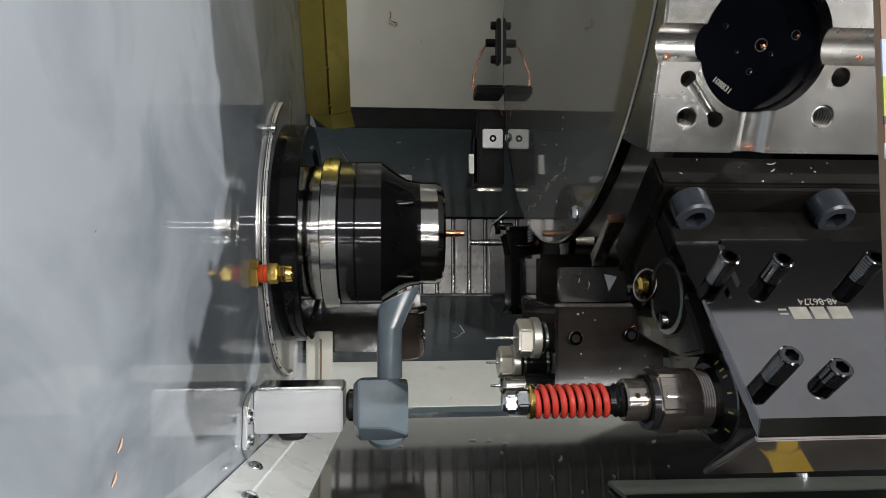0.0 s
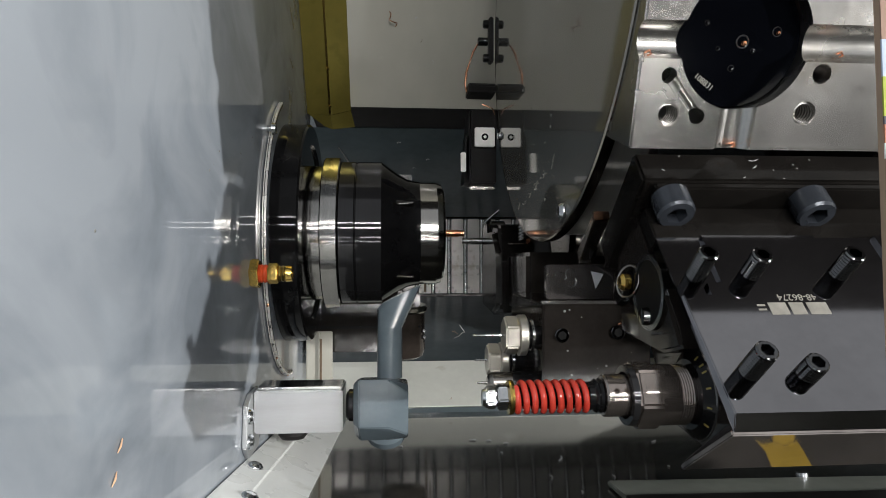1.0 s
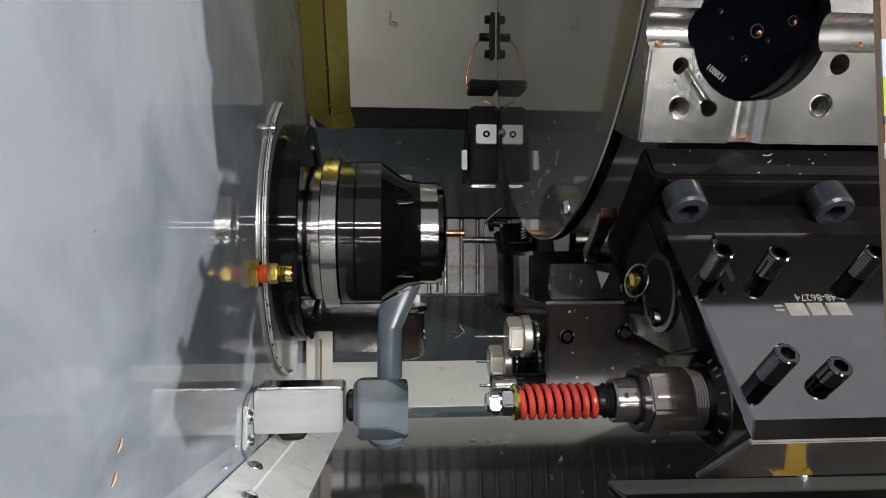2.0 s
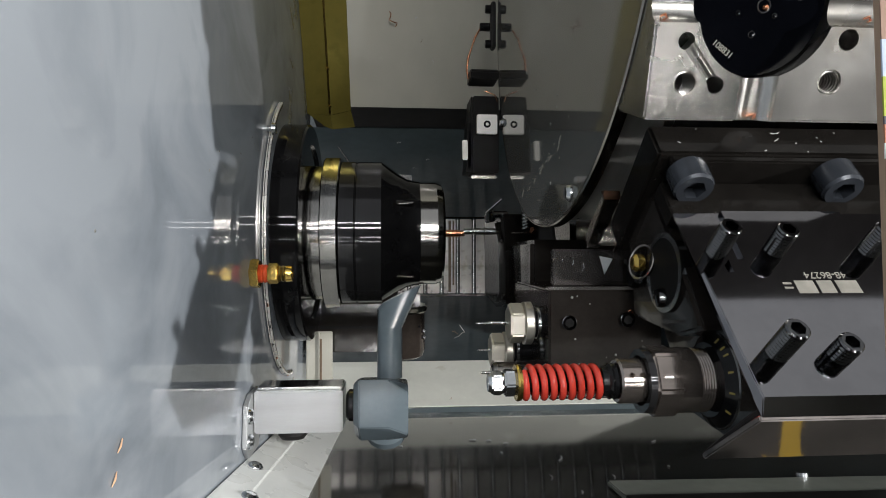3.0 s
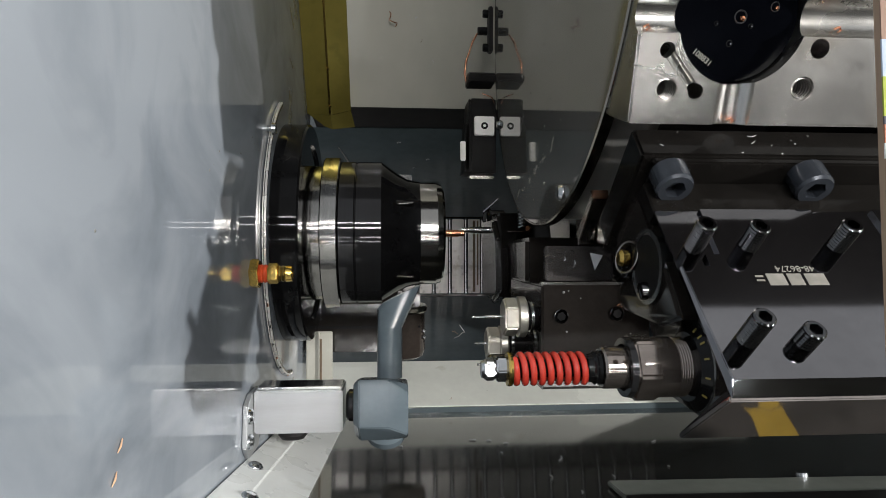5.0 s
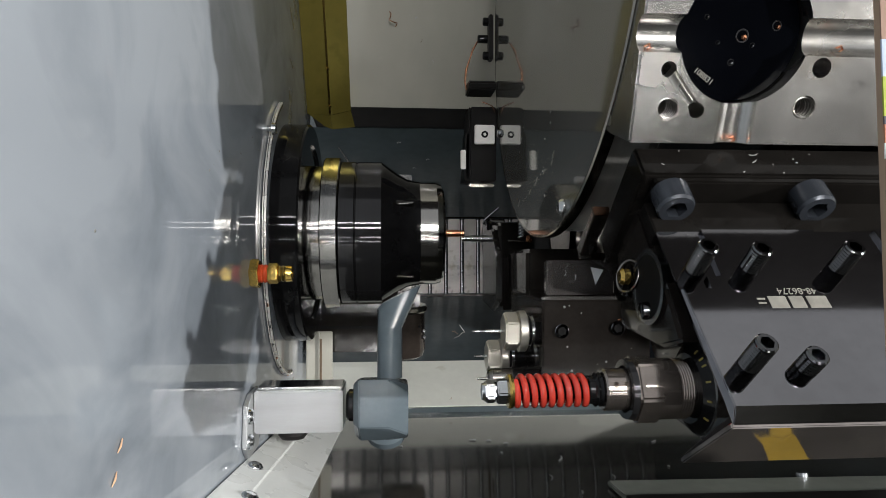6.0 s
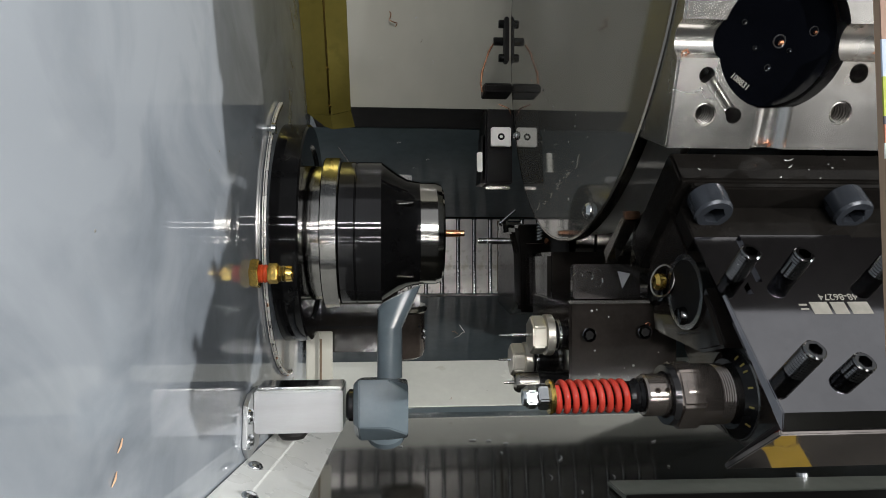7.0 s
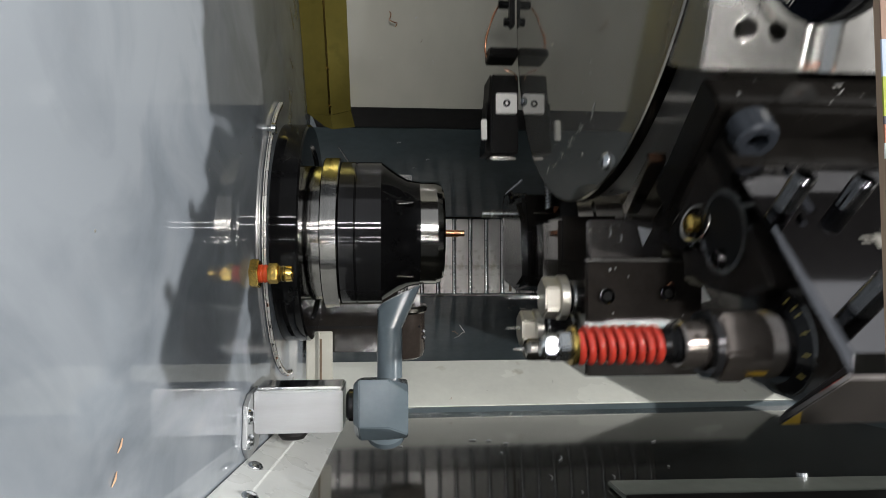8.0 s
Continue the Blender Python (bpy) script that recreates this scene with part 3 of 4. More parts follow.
def turret():
    ob = thing("turret", (0.2, 0.20, 0.775), "bright ground steel tool turret with capped tool seat", "tool turret")
    TRAVEL.append(ob)
    lo, hi = -0.0455, 0.0455
    q = [flat1(0, lo), flat1(0, hi), flat1(0, hi + 0.03, -0.03), flat1(0, hi, -0.075), flat1(0, lo, -0.075)]
    face = part("station_face", prism([(v.y, v.z) for v in q], LEFT, 0.26, 0.0010), GROUND, ob, "ground steel flat with threaded holes")
    c = flat1(BORE.x + 0.0027, 0)
    cuts = [lathe([(-0.03, 0.0284), (0.02, 0.0284)], c, N1, 96)]
    # key channels beside and below the bore
    cuts.append(lathe([(0, 0.0078), (0.2, 0.0078)], flat1(0.08, 0.0002, 0.0015), (1, 0, 0), 48))
    cuts.append(lathe([(0, 0.0088), (0.05, 0.0088)], flat1(0.1572, -0.060, 0.003), T1, 48))
    for x, t, r in ((0.1259, -0.0306, 0.0050), (0.1875, -0.0291, 0.0052), (0.1918, -0.0122, 0.0042), (0.1389, -0.0311, 0.0034), (0.1241, -0.0143, 0.0034)):
        cuts.append(lathe([(-0.030, r), (0.01, r)], flat1(x, t), N1, 40))
    a, b = flat1(0.1241, -0.0143), flat1(0.1389, -0.0311)
    cuts.append(lathe([(0, 0.0024), ((b - a).length, 0.0024)], a, b - a, 24))
    carve(face, cuts)
    for x, t in ((0.1259, -0.0306), (0.1875, -0.0291)):
        pr = []
        for k in range(15):
            h = -0.0285 + k * 0.0019
            pr += [(h, 0.0050), (h + 0.0007, 0.0050), (h + 0.0009, 0.0042), (h + 0.0017, 0.0042)]
        part("thread", lathe(pr, flat1(x, t), N1, 32, caps=False), GROUND, ob)
    cap = part("seat_cap", lathe([(-0.018, 0.0282), (-0.0088, 0.0282), (-0.0080, 0.0276), (-0.0080, 0)], c, N1, 96), CAP_BLACK, ob, "black cap plate")
    for x, t, r in ((0.0020, 0, 0.0030), (-0.0085, -0.003, 0.0010), (0.0072, -0.0037, 0.0011), (-0.0012, -0.0111, 0.0015), (-0.0150, 0.0073, 0.0012), (0.0168, 0.0045, 0.0022)):
        part("tapped_hole", lathe([(-0.0079, r), (-0.0077, r * 0.9), (-0.0079, r * 0.75)], flat1(BORE.x + 0.0027 + x, t), N1, 24, caps=False), DARK_TURNED, cap)
        part("chip", lathe([(-0.0079, r * 0.5), (-0.0071, r * 0.35), (-0.0067, 0)], flat1(BORE.x + 0.0027 + x + r * 0.3, t - r * 0.2), N1, 5), COPPER if r > 0.002 else CHROME, cap)
    for x, t, w in ((0.157, -0.0435, 0.0030), (0.1135, -0.0052, 0.0026), (0.1985, -0.0040, 0.0030)):
        p = flat1(x, t, -0.0035)
        part("copper_chip", tube([p, p + Vector((w * 0.6, 0.0006, 0.0012)), p + Vector((w, -0.0008, 0.0004)), p + Vector((w * 0.3, -0.0016, 0.0012))], 0.0005, 6), COPPER, ob, "curled copper chip")
    ang = math.radians(-33)
    lettering("marking", "108831", 0.0036, frame_matrix(flat1(BORE.x - 0.0098, -0.0172, -0.0079), Vector((1, 0, 0)) * math.cos(ang) + T1 * math.sin(ang),
              T1 * math.cos(ang) - Vector((1, 0, 0)) * math.sin(ang)), MARK, cap)
    # turret ring behind the flats, and the polished cover disc
    cy, cz = 0.200, 0.775
    part("ring_body", lathe([(0.0, 0.10), (0.0, 0.1905), (0.001, 0.1915), (0.022, 0.1915), (0.030, 0.186), (0.030, 0.10)], (0.1160, cy, cz), (1, 0, 0), 160), RING_SATIN, ob)
    part("cover_disc", lathe([(0, 0.0), (0, 0.1945), (0.0015, 0.196), (0.006, 0.196), (0.006, 0.0)], (0.1095, cy, cz), (1, 0, 0), 192), DISC, ob, "polished steel cover disc")
    part("disc_edge", lathe([(-0.0002, 0.1948), (-0.0002, 0.1958), (0.0006, 0.1965), (0.0064, 0.1965), (0.0064, 0.1948)], (0.1095, cy, cz), (1, 0, 0), 192, caps=False), STEEL_WARM, ob, "bright turned disc edge")
    p = Vector((0.1092, 0.0212, 0.8328))
    part("cover_screw", lathe([(0, 0.0052), (0.001, 0.005), (0.003, 0.0036), (0.0036, 0)], p, (-1, 0, 0), 24), ZINC, ob)
    p = Vector((0.1092, 0.1070, 0.6100))
    part("cover_screw", lathe([(0, 0.0042), (0.001, 0.0040), (0.0026, 0.0028), (0.0030, 0)], p, (-1, 0, 0), 24), ZINC, ob)
    # added block, mostly hidden, that keeps the work light off the chuck
    part("shade_block", box(0.262, 0.62, -0.055, 0.50, 0.52, 0.925, 0.006), BLACK, ob)
    # gib tracks beside the flat
    part("rim", prism([(v.y, v.z) for v in (flat1(0, lo - 0.001, -0.010), flat1(0, hi + 0.06, -0.030), flat1(0, hi + 0.06, -0.09), flat1(0, lo, -0.09))], LEFT + 0.005, 0.255, 0.001), BLACK, ob)


RING_SATIN = material("satin_ring_steel", (0.42, 0.41, 0.385), 0.30, metal=0.55, spot=0.12, scale=20, rough_var=0.08, stretch=(8, 1, 1))
DISC = material("polished_disc_steel", (0.25, 0.244, 0.226), 0.05, metal=0.62, spot=0.12, scale=14, rough_var=0.025, second=(0.28, 0.28, 0.27), second_scale=9)
turret()


def tool_holder():
    ob = thing("live_tool_holder", blk(0.16, 0.06, -0.03), "dark hardened steel live tool holder bolted to the turret", "tool holder")
    TRAVEL.append(ob)
    X0, X1 = 0.1190, 0.245
    part("base_flange", slab(X0 - 0.004, X1, 0.001, 0.0193, -0.062, -0.0005), FLANGE_BLACK, ob)

    def skewed(corners, bev):
        """A block whose near end is cut at a slant: (x, n, t) corners of that end, drawn out to X1."""
        bm = bmesh.new()
        bmesh.ops.convex_hull(bm, input=[bm.verts.new(blk(q, n, t)) for x, n, t in corners for q in (x, X1)])
        bmesh.ops.dissolve_limit(bm, angle_limit=radians(1), verts=bm.verts, edges=bm.edges)
        return bevel(bm, bev)

    body = part("body", skewed(((0.1300, 0.0233, -0.0208), (0.1480, 0.0600, -0.0114), (0.1480, 0.1250, -0.0114), (0.1480, 0.1250, -0.0420), (0.1300, 0.0233, -0.0420)), 0.0010), BLACK_MATT, ob)
    # matt black puts the shadow on this block's side into its colour
    part("end_block", skewed(((0.1200, 0.1252, -0.0130), (0.1200, 0.1276, -0.0130), (0.1126, 0.1276, -0.0412), (0.1160, 0.1252, -0.0412)), 0.0004), BLACK_MATT, ob)
    front = part("front_plate", skewed(((0.1172, 0.0430, -0.0095), (0.1212, 0.1234, -0.0095), (0.1200, 0.1286, -0.0124), (0.1200, 0.1286, -0.0130), (0.1212, 0.1234, -0.0112), (0.1172, 0.0430, -0.0125)), 0.0005), HOLDER, ob)
    # milled channels that clear the two cap screws, with rounded ends
    for a, b in ((0.100, 0.1362), (0.1852, 0.2130)):
        pocket = slab(a, b, 0.030, 0.0742, -0.0112, 0.0, 0)
        ends = [e for e in pocket.edges if abs((e.verts[0].co - e.verts[1].co).normalized().dot(T2)) > 0.99 and (e.verts[0].co - CORNER).dot(N2) > 0.07]
        bmesh.ops.bevel(pocket, geom=ends, offset=0.0060, segments=8, affect="EDGES")
        carve(front, [pocket])
    part("step", slab(0.1180, X1, 0.0235, 0.0428, -0.0208, -0.0128, 0.0006), FLANGE_BLACK, ob)
    for f in front.data.polygons:
        f.use_smooth = False
    part("clamp_step", slab(X0 + 0.001, X1, 0.0195, 0.0231, -0.0500, -0.0015, 0.0008), FLANGE_BLACK, ob)
    part("wear_line", slab(X0 + 0.012, X1 - 0.004, 0.0262, 0.0266, -0.0209, -0.0204, 0), COPPER, ob, "thin copper-coloured oil line")
    part("end_cap", skewed(((0.1194, 0.1277, -0.0126), (0.1194, 0.1297, -0.0130), (0.1122, 0.1297, -0.0415), (0.1122, 0.1277, -0.0415)), 0.0004), WORN_END, ob, "oily mirror-like end face")
    for x in (0.1274, 0.1902):
        socket_screw(ob, blk(x, 0.0232, -0.0068), N2, 0.0081, 0.0114, CAP_GREY, "cap_screw", 0.57)
    for x, n, t0, ln in ((0.1277, 0.0634, -0.0123, 0.0158), (0.1495, 0.0638, -0.0097, 0.0122), (0.1865, 0.0641, -0.0123, 0.0158), (0.1321, 0.1078, -0.0097, 0.0145), (0.1526, 0.1092, -0.0097, 0.0085)):
        set_screw(ob, blk(x, n, t0), T2, 0.0040, ln)
    # maker's mark as plain shapes, and the order number
    for x, w in ((0.1543, 0.0072), (0.1620, 0.0058), (0.1703, 0.0082)):
        part("mark_block", slab(x - w / 2, x + w / 2, 0.0782, 0.0838, -0.0096, -0.00935, 0), MARK, front)
    for n in (0.0790, 0.0810):
        part("mark_bar", slab(0.1462, 0.1494, n, n + 0.0008, -0.0096, -0.00935, 0), MARK, front)
    lettering("marking", "48-86274", 0.0042, frame_matrix(blk(0.1637, 0.0757, -0.0094), (-1, 0, 0), N2), MARK, front)
    # bores in the near end of the body
    y, z = -0.0204, 0.939
    part("port_rim", lathe([(0, 0.0150), (-0.0012, 0.0165), (-0.0012, 0.0140), (0.006, 0.0138)], (X0 - 0.0005, y, z), (1, 0, 0), 56, caps=False), ZINC, ob)
    # flat near-black disc paints the shade inside the port
    part("port", lathe([(-0.0005, 0.0140), (-0.0004, 0.0)], (X0 - 0.0008, y, z), (1, 0, 0), 48, caps=False), HOLE, ob)
    part("end_plate", prism([(0.0240, 0.917), (-0.0261, 0.9595), (-0.0400, 0.9690), (-0.045, 0.950), (-0.042, 0.905), (0.010, 0.895), (0.030, 0.908)], X0 - 0.0005, X0 + 0.0115, 0.0015), BLACK, ob)
    part("quill_plate", prism([(-0.0385, 0.972), (-0.0580, 0.996), (-0.0810, 0.972), (-0.078, 0.935), (-0.045, 0.910)], X0 + 0.0105, X0 + 0.02, 0.0012), BLACK, ob)
    part("plug", lathe([(0, 0.0042), (0.003, 0.0036), (0.0034, 0)], (X0 - 0.001, -0.031, 0.938), (-1, 0, 0), 20), SCREW, ob)
    part("nipple", lathe([(0, 0.0038), (0.003, 0.0040), (0.0045, 0.0028), (0.005, 0)], (X0 - 0.003, -0.0170, 0.921), (-1, 0, 0), 24), BRASS, ob)
    part("nipple_ring", lathe([(0, 0.0070), (0.0012, 0.0078), (0.0024, 0.0081), (0.0028, 0.0077), (0.0024, 0.0070), (0, 0.0066)], (X0 - 0.0015, -0.0170, 0.921), (-1, 0.25, 0.3), 40, caps=False), STEEL_WARM, ob)
    part("nipple_hex", hexagon(0.0062, 0.0, 0.004, (X0 - 0.002, -0.0225, 0.915), (-1, 0, 0)), SCREW, ob)


tool_holder()


def panel_yellow_patch():
    """Unseen yellow patch added on the front panel; the holder's oily end face mirrors it."""
    on = lambda x, z, d: Vector((x, -0.207 + 0.11625 * (z - 0.40) + d, z))
    ob = thing("mirrored_yellow_patch", on(0.185, 0.955, 0), "unseen yellow patch added on the front panel for its mirror image", "sticker")
    for outline in (((0.1705, 0.9625), (0.1760, 0.9570), (0.1860, 0.9380), (0.2080, 0.9380), (0.1985, 0.9515), (0.1915, 0.9612), (0.1865, 0.9590), (0.1800, 0.9608), (0.1745, 0.9600)),
                    ((0.1792, 0.9613), (0.1860, 0.9596), (0.1898, 0.9618), (0.1876, 0.9720), (0.1868, 0.9900), (0.1778, 0.9900), (0.1786, 0.9720))):
        bm = bmesh.new()
        a, b = [bm.verts.new(on(x, z, 0.0003)) for x, z in outline], [bm.verts.new(on(x, z, 0.0008)) for x, z in outline]
        bm.faces.new(a), bm.faces.new(b[::-1])
        for i in range(len(a)):
            j = (i + 1) % len(a)
            bm.faces.new((a[i], b[i], b[j], a[j]))
        part("foil", bm, YELLOW, ob, smooth=False)


panel_yellow_patch()


NUT_STEEL = material("oil_browned_nut_steel", (0.32, 0.28, 0.255), 0.13, metal=0.90, spot=0.2, scale=60, rough_var=0.05)
RINGMAT = material("blackened_ring_steel", (0.13, 0.13, 0.128), 0.13, metal=0.85, spot=0.15, scale=30, rough_var=0.04)


def spring_stop():
    """Sprung bar stop in the quill of the live holder: hexagon nuts, red coil spring, collet nut, lettered ring."""
    Y, Z, END = -0.0605, 0.957, 0.1310
    at = Vector((END, Y, Z))
    ob = thing("spring_stop", at, "sprung stop tool with a red coil spring and steel nuts", "spring tool")
    TRAVEL.append(ob)
    L = lambda prof, seg=56: lathe([(END - a, r) for a, r in prof], at, (-1, 0, 0), seg)
    part("flange", L([(0.1440, 0.0), (0.1440, 0.0150), (0.1425, 0.0176), (0.1400, 0.0180), (0.1392, 0.0174), (0.1375, 0.0174), (0.1368, 0.0180), (0.1335, 0.0184), (0.1318, 0.0180), (0.1318, 0.0)], 72), BLACK_GLOSS, ob)
    ring = part("lettered_ring", L([(0.1320, 0.0), (0.1320, 0.0184), (0.1314, 0.0188), (0.1296, 0.0188), (0.1290, 0.0182)], 72), RINGMAT, ob)
    dial = part("dial", L([(0.1291, 0.0182), (0.1262, 0.0140), (0.1262, 0.0)], 72), BLACK_GLOSS, ob, "black ring with gilt marks")
    for deg in (20, 36, 47, 70, 96, 124):
        a = math.radians(deg)
        way = Vector((0, math.cos(a), math.sin(a)))
        p = Vector((0.1275, Y, Z)) + way * 0.0164
        part("mark_bar", box(-0.00035, 0.00035, -0.0010, 0.0010, -0.0001, 0.0002, 0, frame_matrix(p, way.cross(Vector((1, 0, 0))), (way * 0.83 + Vector((0.56, 0, 0))))), GILT, dial)
    part("sleeve", L([(0.1265, 0.0), (0.1265, 0.0110), (0.1240, 0.0110)] + [(0.1240 - 0.0005 * k, 0.0116 if k % 2 else 0.0121) for k in range(10)] + [(0.1190, 0.0122), (0.1050, 0.0122), (0.1050, 0.0)]), NUT_STEEL, ob)
    part("collet_nut", hexagon(0.0139, END - 0.1125, END - 0.1022, at, (-1, 0, 0), 0.0011, 0.42), NUT_STEEL, ob)
    part("nut_lip", L([(0.1024, 0.0122), (0.1000, 0.0118), (0.1000, 0.0094), (0.1024, 0.009)]), DARK_TURNED, ob)
    b = part("collar", L([(0.1024, 0.0), (0.1024, 0.0084), (0.0915, 0.0084), (0.0907, 0.0078), (0.0907, 0.0)]), NUT_STEEL, ob)
    carve(b, [lathe([(0.004, 0.0011), (0.02, 0.0011)], (x, Y, Z), (0, 0.40, 0.9), 16) for x in (0.0945, 0.0985)])
    part("neck", L([(0.0910, 0.0), (0.0910, 0.0060), (0.0900, 0.0068), (0.0890, 0.0060), (0.0880, 0.0068), (0.0870, 0.0056), (0.0848, 0.0056), (0.0848, 0.0)]), BLACK_GLOSS, ob)
    part("rod", L([(0.0852, 0.0036), (0.0460, 0.0036)], 24), DARK_TURNED, ob)
    # red coil: a round wire with closed ends
    turns, x0, x1, pts = 8.6, 0.0552, 0.0846, []
    for k in range(int(turns * 28) + 1):
        u = k / (turns * 28)
        a = 2 * math.pi * turns * u + 0.6
        pts.append((x0 + (x1 - x0) * u, Y + 0.0055 * math.cos(a), Z + 0.0055 * math.sin(a)))
    part("coil_spring", tube(pts, 0.00136, 10), RED, ob, "red enamelled coil spring")
    part("washer", L([(0.0546, 0.0), (0.0546, 0.0066), (0.0535, 0.0069), (0.0527, 0.0066), (0.0527, 0.0)]), BRASS, ob)
    part("lock_nut", hexagon(0.0054, END - 0.0527, END - 0.0482, at, (-1, 0, 0), 0.0006, 0.5), ZINC, ob)
    part("lock_nut", hexagon(0.0049, END - 0.0480, END - 0.0436, at, (-1, 0, 0), 0.0008, 0.2), ZINC, ob)
    part("tip", L([(0.0438, 0.0036), (0.0424, 0.0032), (0.0420, 0.0)], 24), ZINC, ob)


spring_stop()


PLATE = material("smoked_steel_plate", (0.24, 0.222, 0.215), 0.12, metal=0.8, spot=0.3, scale=40, rough_var=0.08, second=(0.12, 0.11, 0.105), second_scale=60)


def drill_block():
    ob = thing("drill_block", (0.13, -0.06, 0.80), "black steel block carrying three small drill spindles", "drill head")
    TRAVEL.append(ob)
    part("body", prism([(-0.0340, 0.842), (-0.0950, 0.842), (-0.0962, 0.838), (-0.0962, 0.745), (-0.0340, 0.745)], 0.0945, 0.158, 0.0012), BLACK, ob)
    pl = bmesh.new()
    bmesh.ops.convex_hull(pl, input=[pl.verts.new((x, y, z)) for x, y in ((0.1590, -0.0458), (0.1642, -0.0450), (0.1704, -0.0560), (0.1637, -0.0578)) for z in (0.829, 0.8302)])
    part("pale_lug", pl, SATIN, ob, "pale worn lug beside the block")
    part("top_edge", box(0.0940, 0.1485, -0.0340, -0.0322, 0.838, 0.8428, 0.0005), GROUND, ob)
    part("side_plate", box(0.0985, 0.1400, -0.0318, -0.0110, 0.829, 0.836, 0.001), PLATE, ob)
    # small bright wedges stand in for glints on the side plate
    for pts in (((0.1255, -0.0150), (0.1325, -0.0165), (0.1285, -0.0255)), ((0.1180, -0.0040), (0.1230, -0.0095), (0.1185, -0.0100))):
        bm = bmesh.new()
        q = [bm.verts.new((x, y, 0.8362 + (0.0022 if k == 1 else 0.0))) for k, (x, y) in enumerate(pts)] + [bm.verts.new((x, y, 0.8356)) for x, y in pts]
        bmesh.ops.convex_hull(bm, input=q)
        part("glint_wedge", bm, SATIN, ob, "bright wedge in place of a glint")
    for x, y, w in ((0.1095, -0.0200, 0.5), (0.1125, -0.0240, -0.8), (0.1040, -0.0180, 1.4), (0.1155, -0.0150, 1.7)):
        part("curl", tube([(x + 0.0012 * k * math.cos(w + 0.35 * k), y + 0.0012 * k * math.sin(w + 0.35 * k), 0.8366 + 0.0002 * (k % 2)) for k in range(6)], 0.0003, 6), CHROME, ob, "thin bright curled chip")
    part("step", box(0.158, 0.163, -0.075, -0.040, 0.76, 0.835, 0.001), BLACK, ob)
    for x, y in ((0.1062, -0.0524), (0.1399, -0.0510)):
        socket_screw(ob, (x, y, 0.8415), (0, 0, 1), 0.0042, 0.0016, SCREW, "grub_screw", 0.5)
        # thin near-black hexagon paints the shade in the socket
        part("socket", hexagon(0.0027, 0.0, 0.0002, (x, y, 0.8430), (0, 0, 1), 0, 0.3), HOLE, ob)
    for (x, y, z, r, mat, nm) in ((0.0742, -0.0542, 0.826, 0.0122, NICKEL, "collet_nut"), (0.0700, -0.0765, 0.785, 0.0115, NICKEL, "collet_nut")):
        n = part(nm, hexagon(r, 0.0, 0.0085, (x, y, z), (1, 0, 0), 0.0011, 0.0), mat, ob, "nickel-plated hexagon collet nut")
        part("skirt", lathe([(0.0083, 0.0106), (0.0090, r * 1.02), (0.0132, r * 1.02), (0.0142, 0.0105), (0.0142, 0)], (x, y, z), (1, 0, 0), 48), mat, n)
        part("shank", lathe([(0.0140, 0.0085), (0.0270, 0.0085)], (x, y, z), (1, 0, 0), 32), BLACK_GLOSS, n)
        part("shank_ring", lathe([(0.0160, 0.0092), (0.0162, 0.0096), (0.0178, 0.0096), (0.0180, 0.0092)], (x, y, z), (1, 0, 0), 32), CHROME, n)
        tip = -0.0190 if y > -0.06 else -0.0085
        part("drill", lathe([(tip, 0.0), (tip + 0.0005, 0.0006)] + [(tip + 0.0005 + 0.0005 * k, 0.0006 if k % 2 else 0.00085) for k in range(1, 15)] + [(tip + 0.0085, 0.0011), (0.001, 0.0011)], (x, y, z), (1, 0, 0), 12), CHROME, n)
    x, y, z = 0.0642, -0.0830, 0.826
    n = part("slim_nut", lathe([(0, 0.0035), (0.0010, 0.0052), (0.003, 0.0062), (0.0150, 0.0062), (0.0150, 0.0)], (x, y, z), (1, 0, 0), 40), STEEL_WARM, ob)
    part("shank", lathe([(0.0150, 0.0068), (0.035, 0.0068), (0.035, 0.0)], (x, y, z), (1, 0, 0), 40), BLACK_GLOSS, n)
    part("drill", lathe([(-0.0062, 0.0), (-0.0058, 0.0007), (0.001, 0.0012)], (x, y, z), (1, 0, 0), 12), CHROME, n)


drill_block()


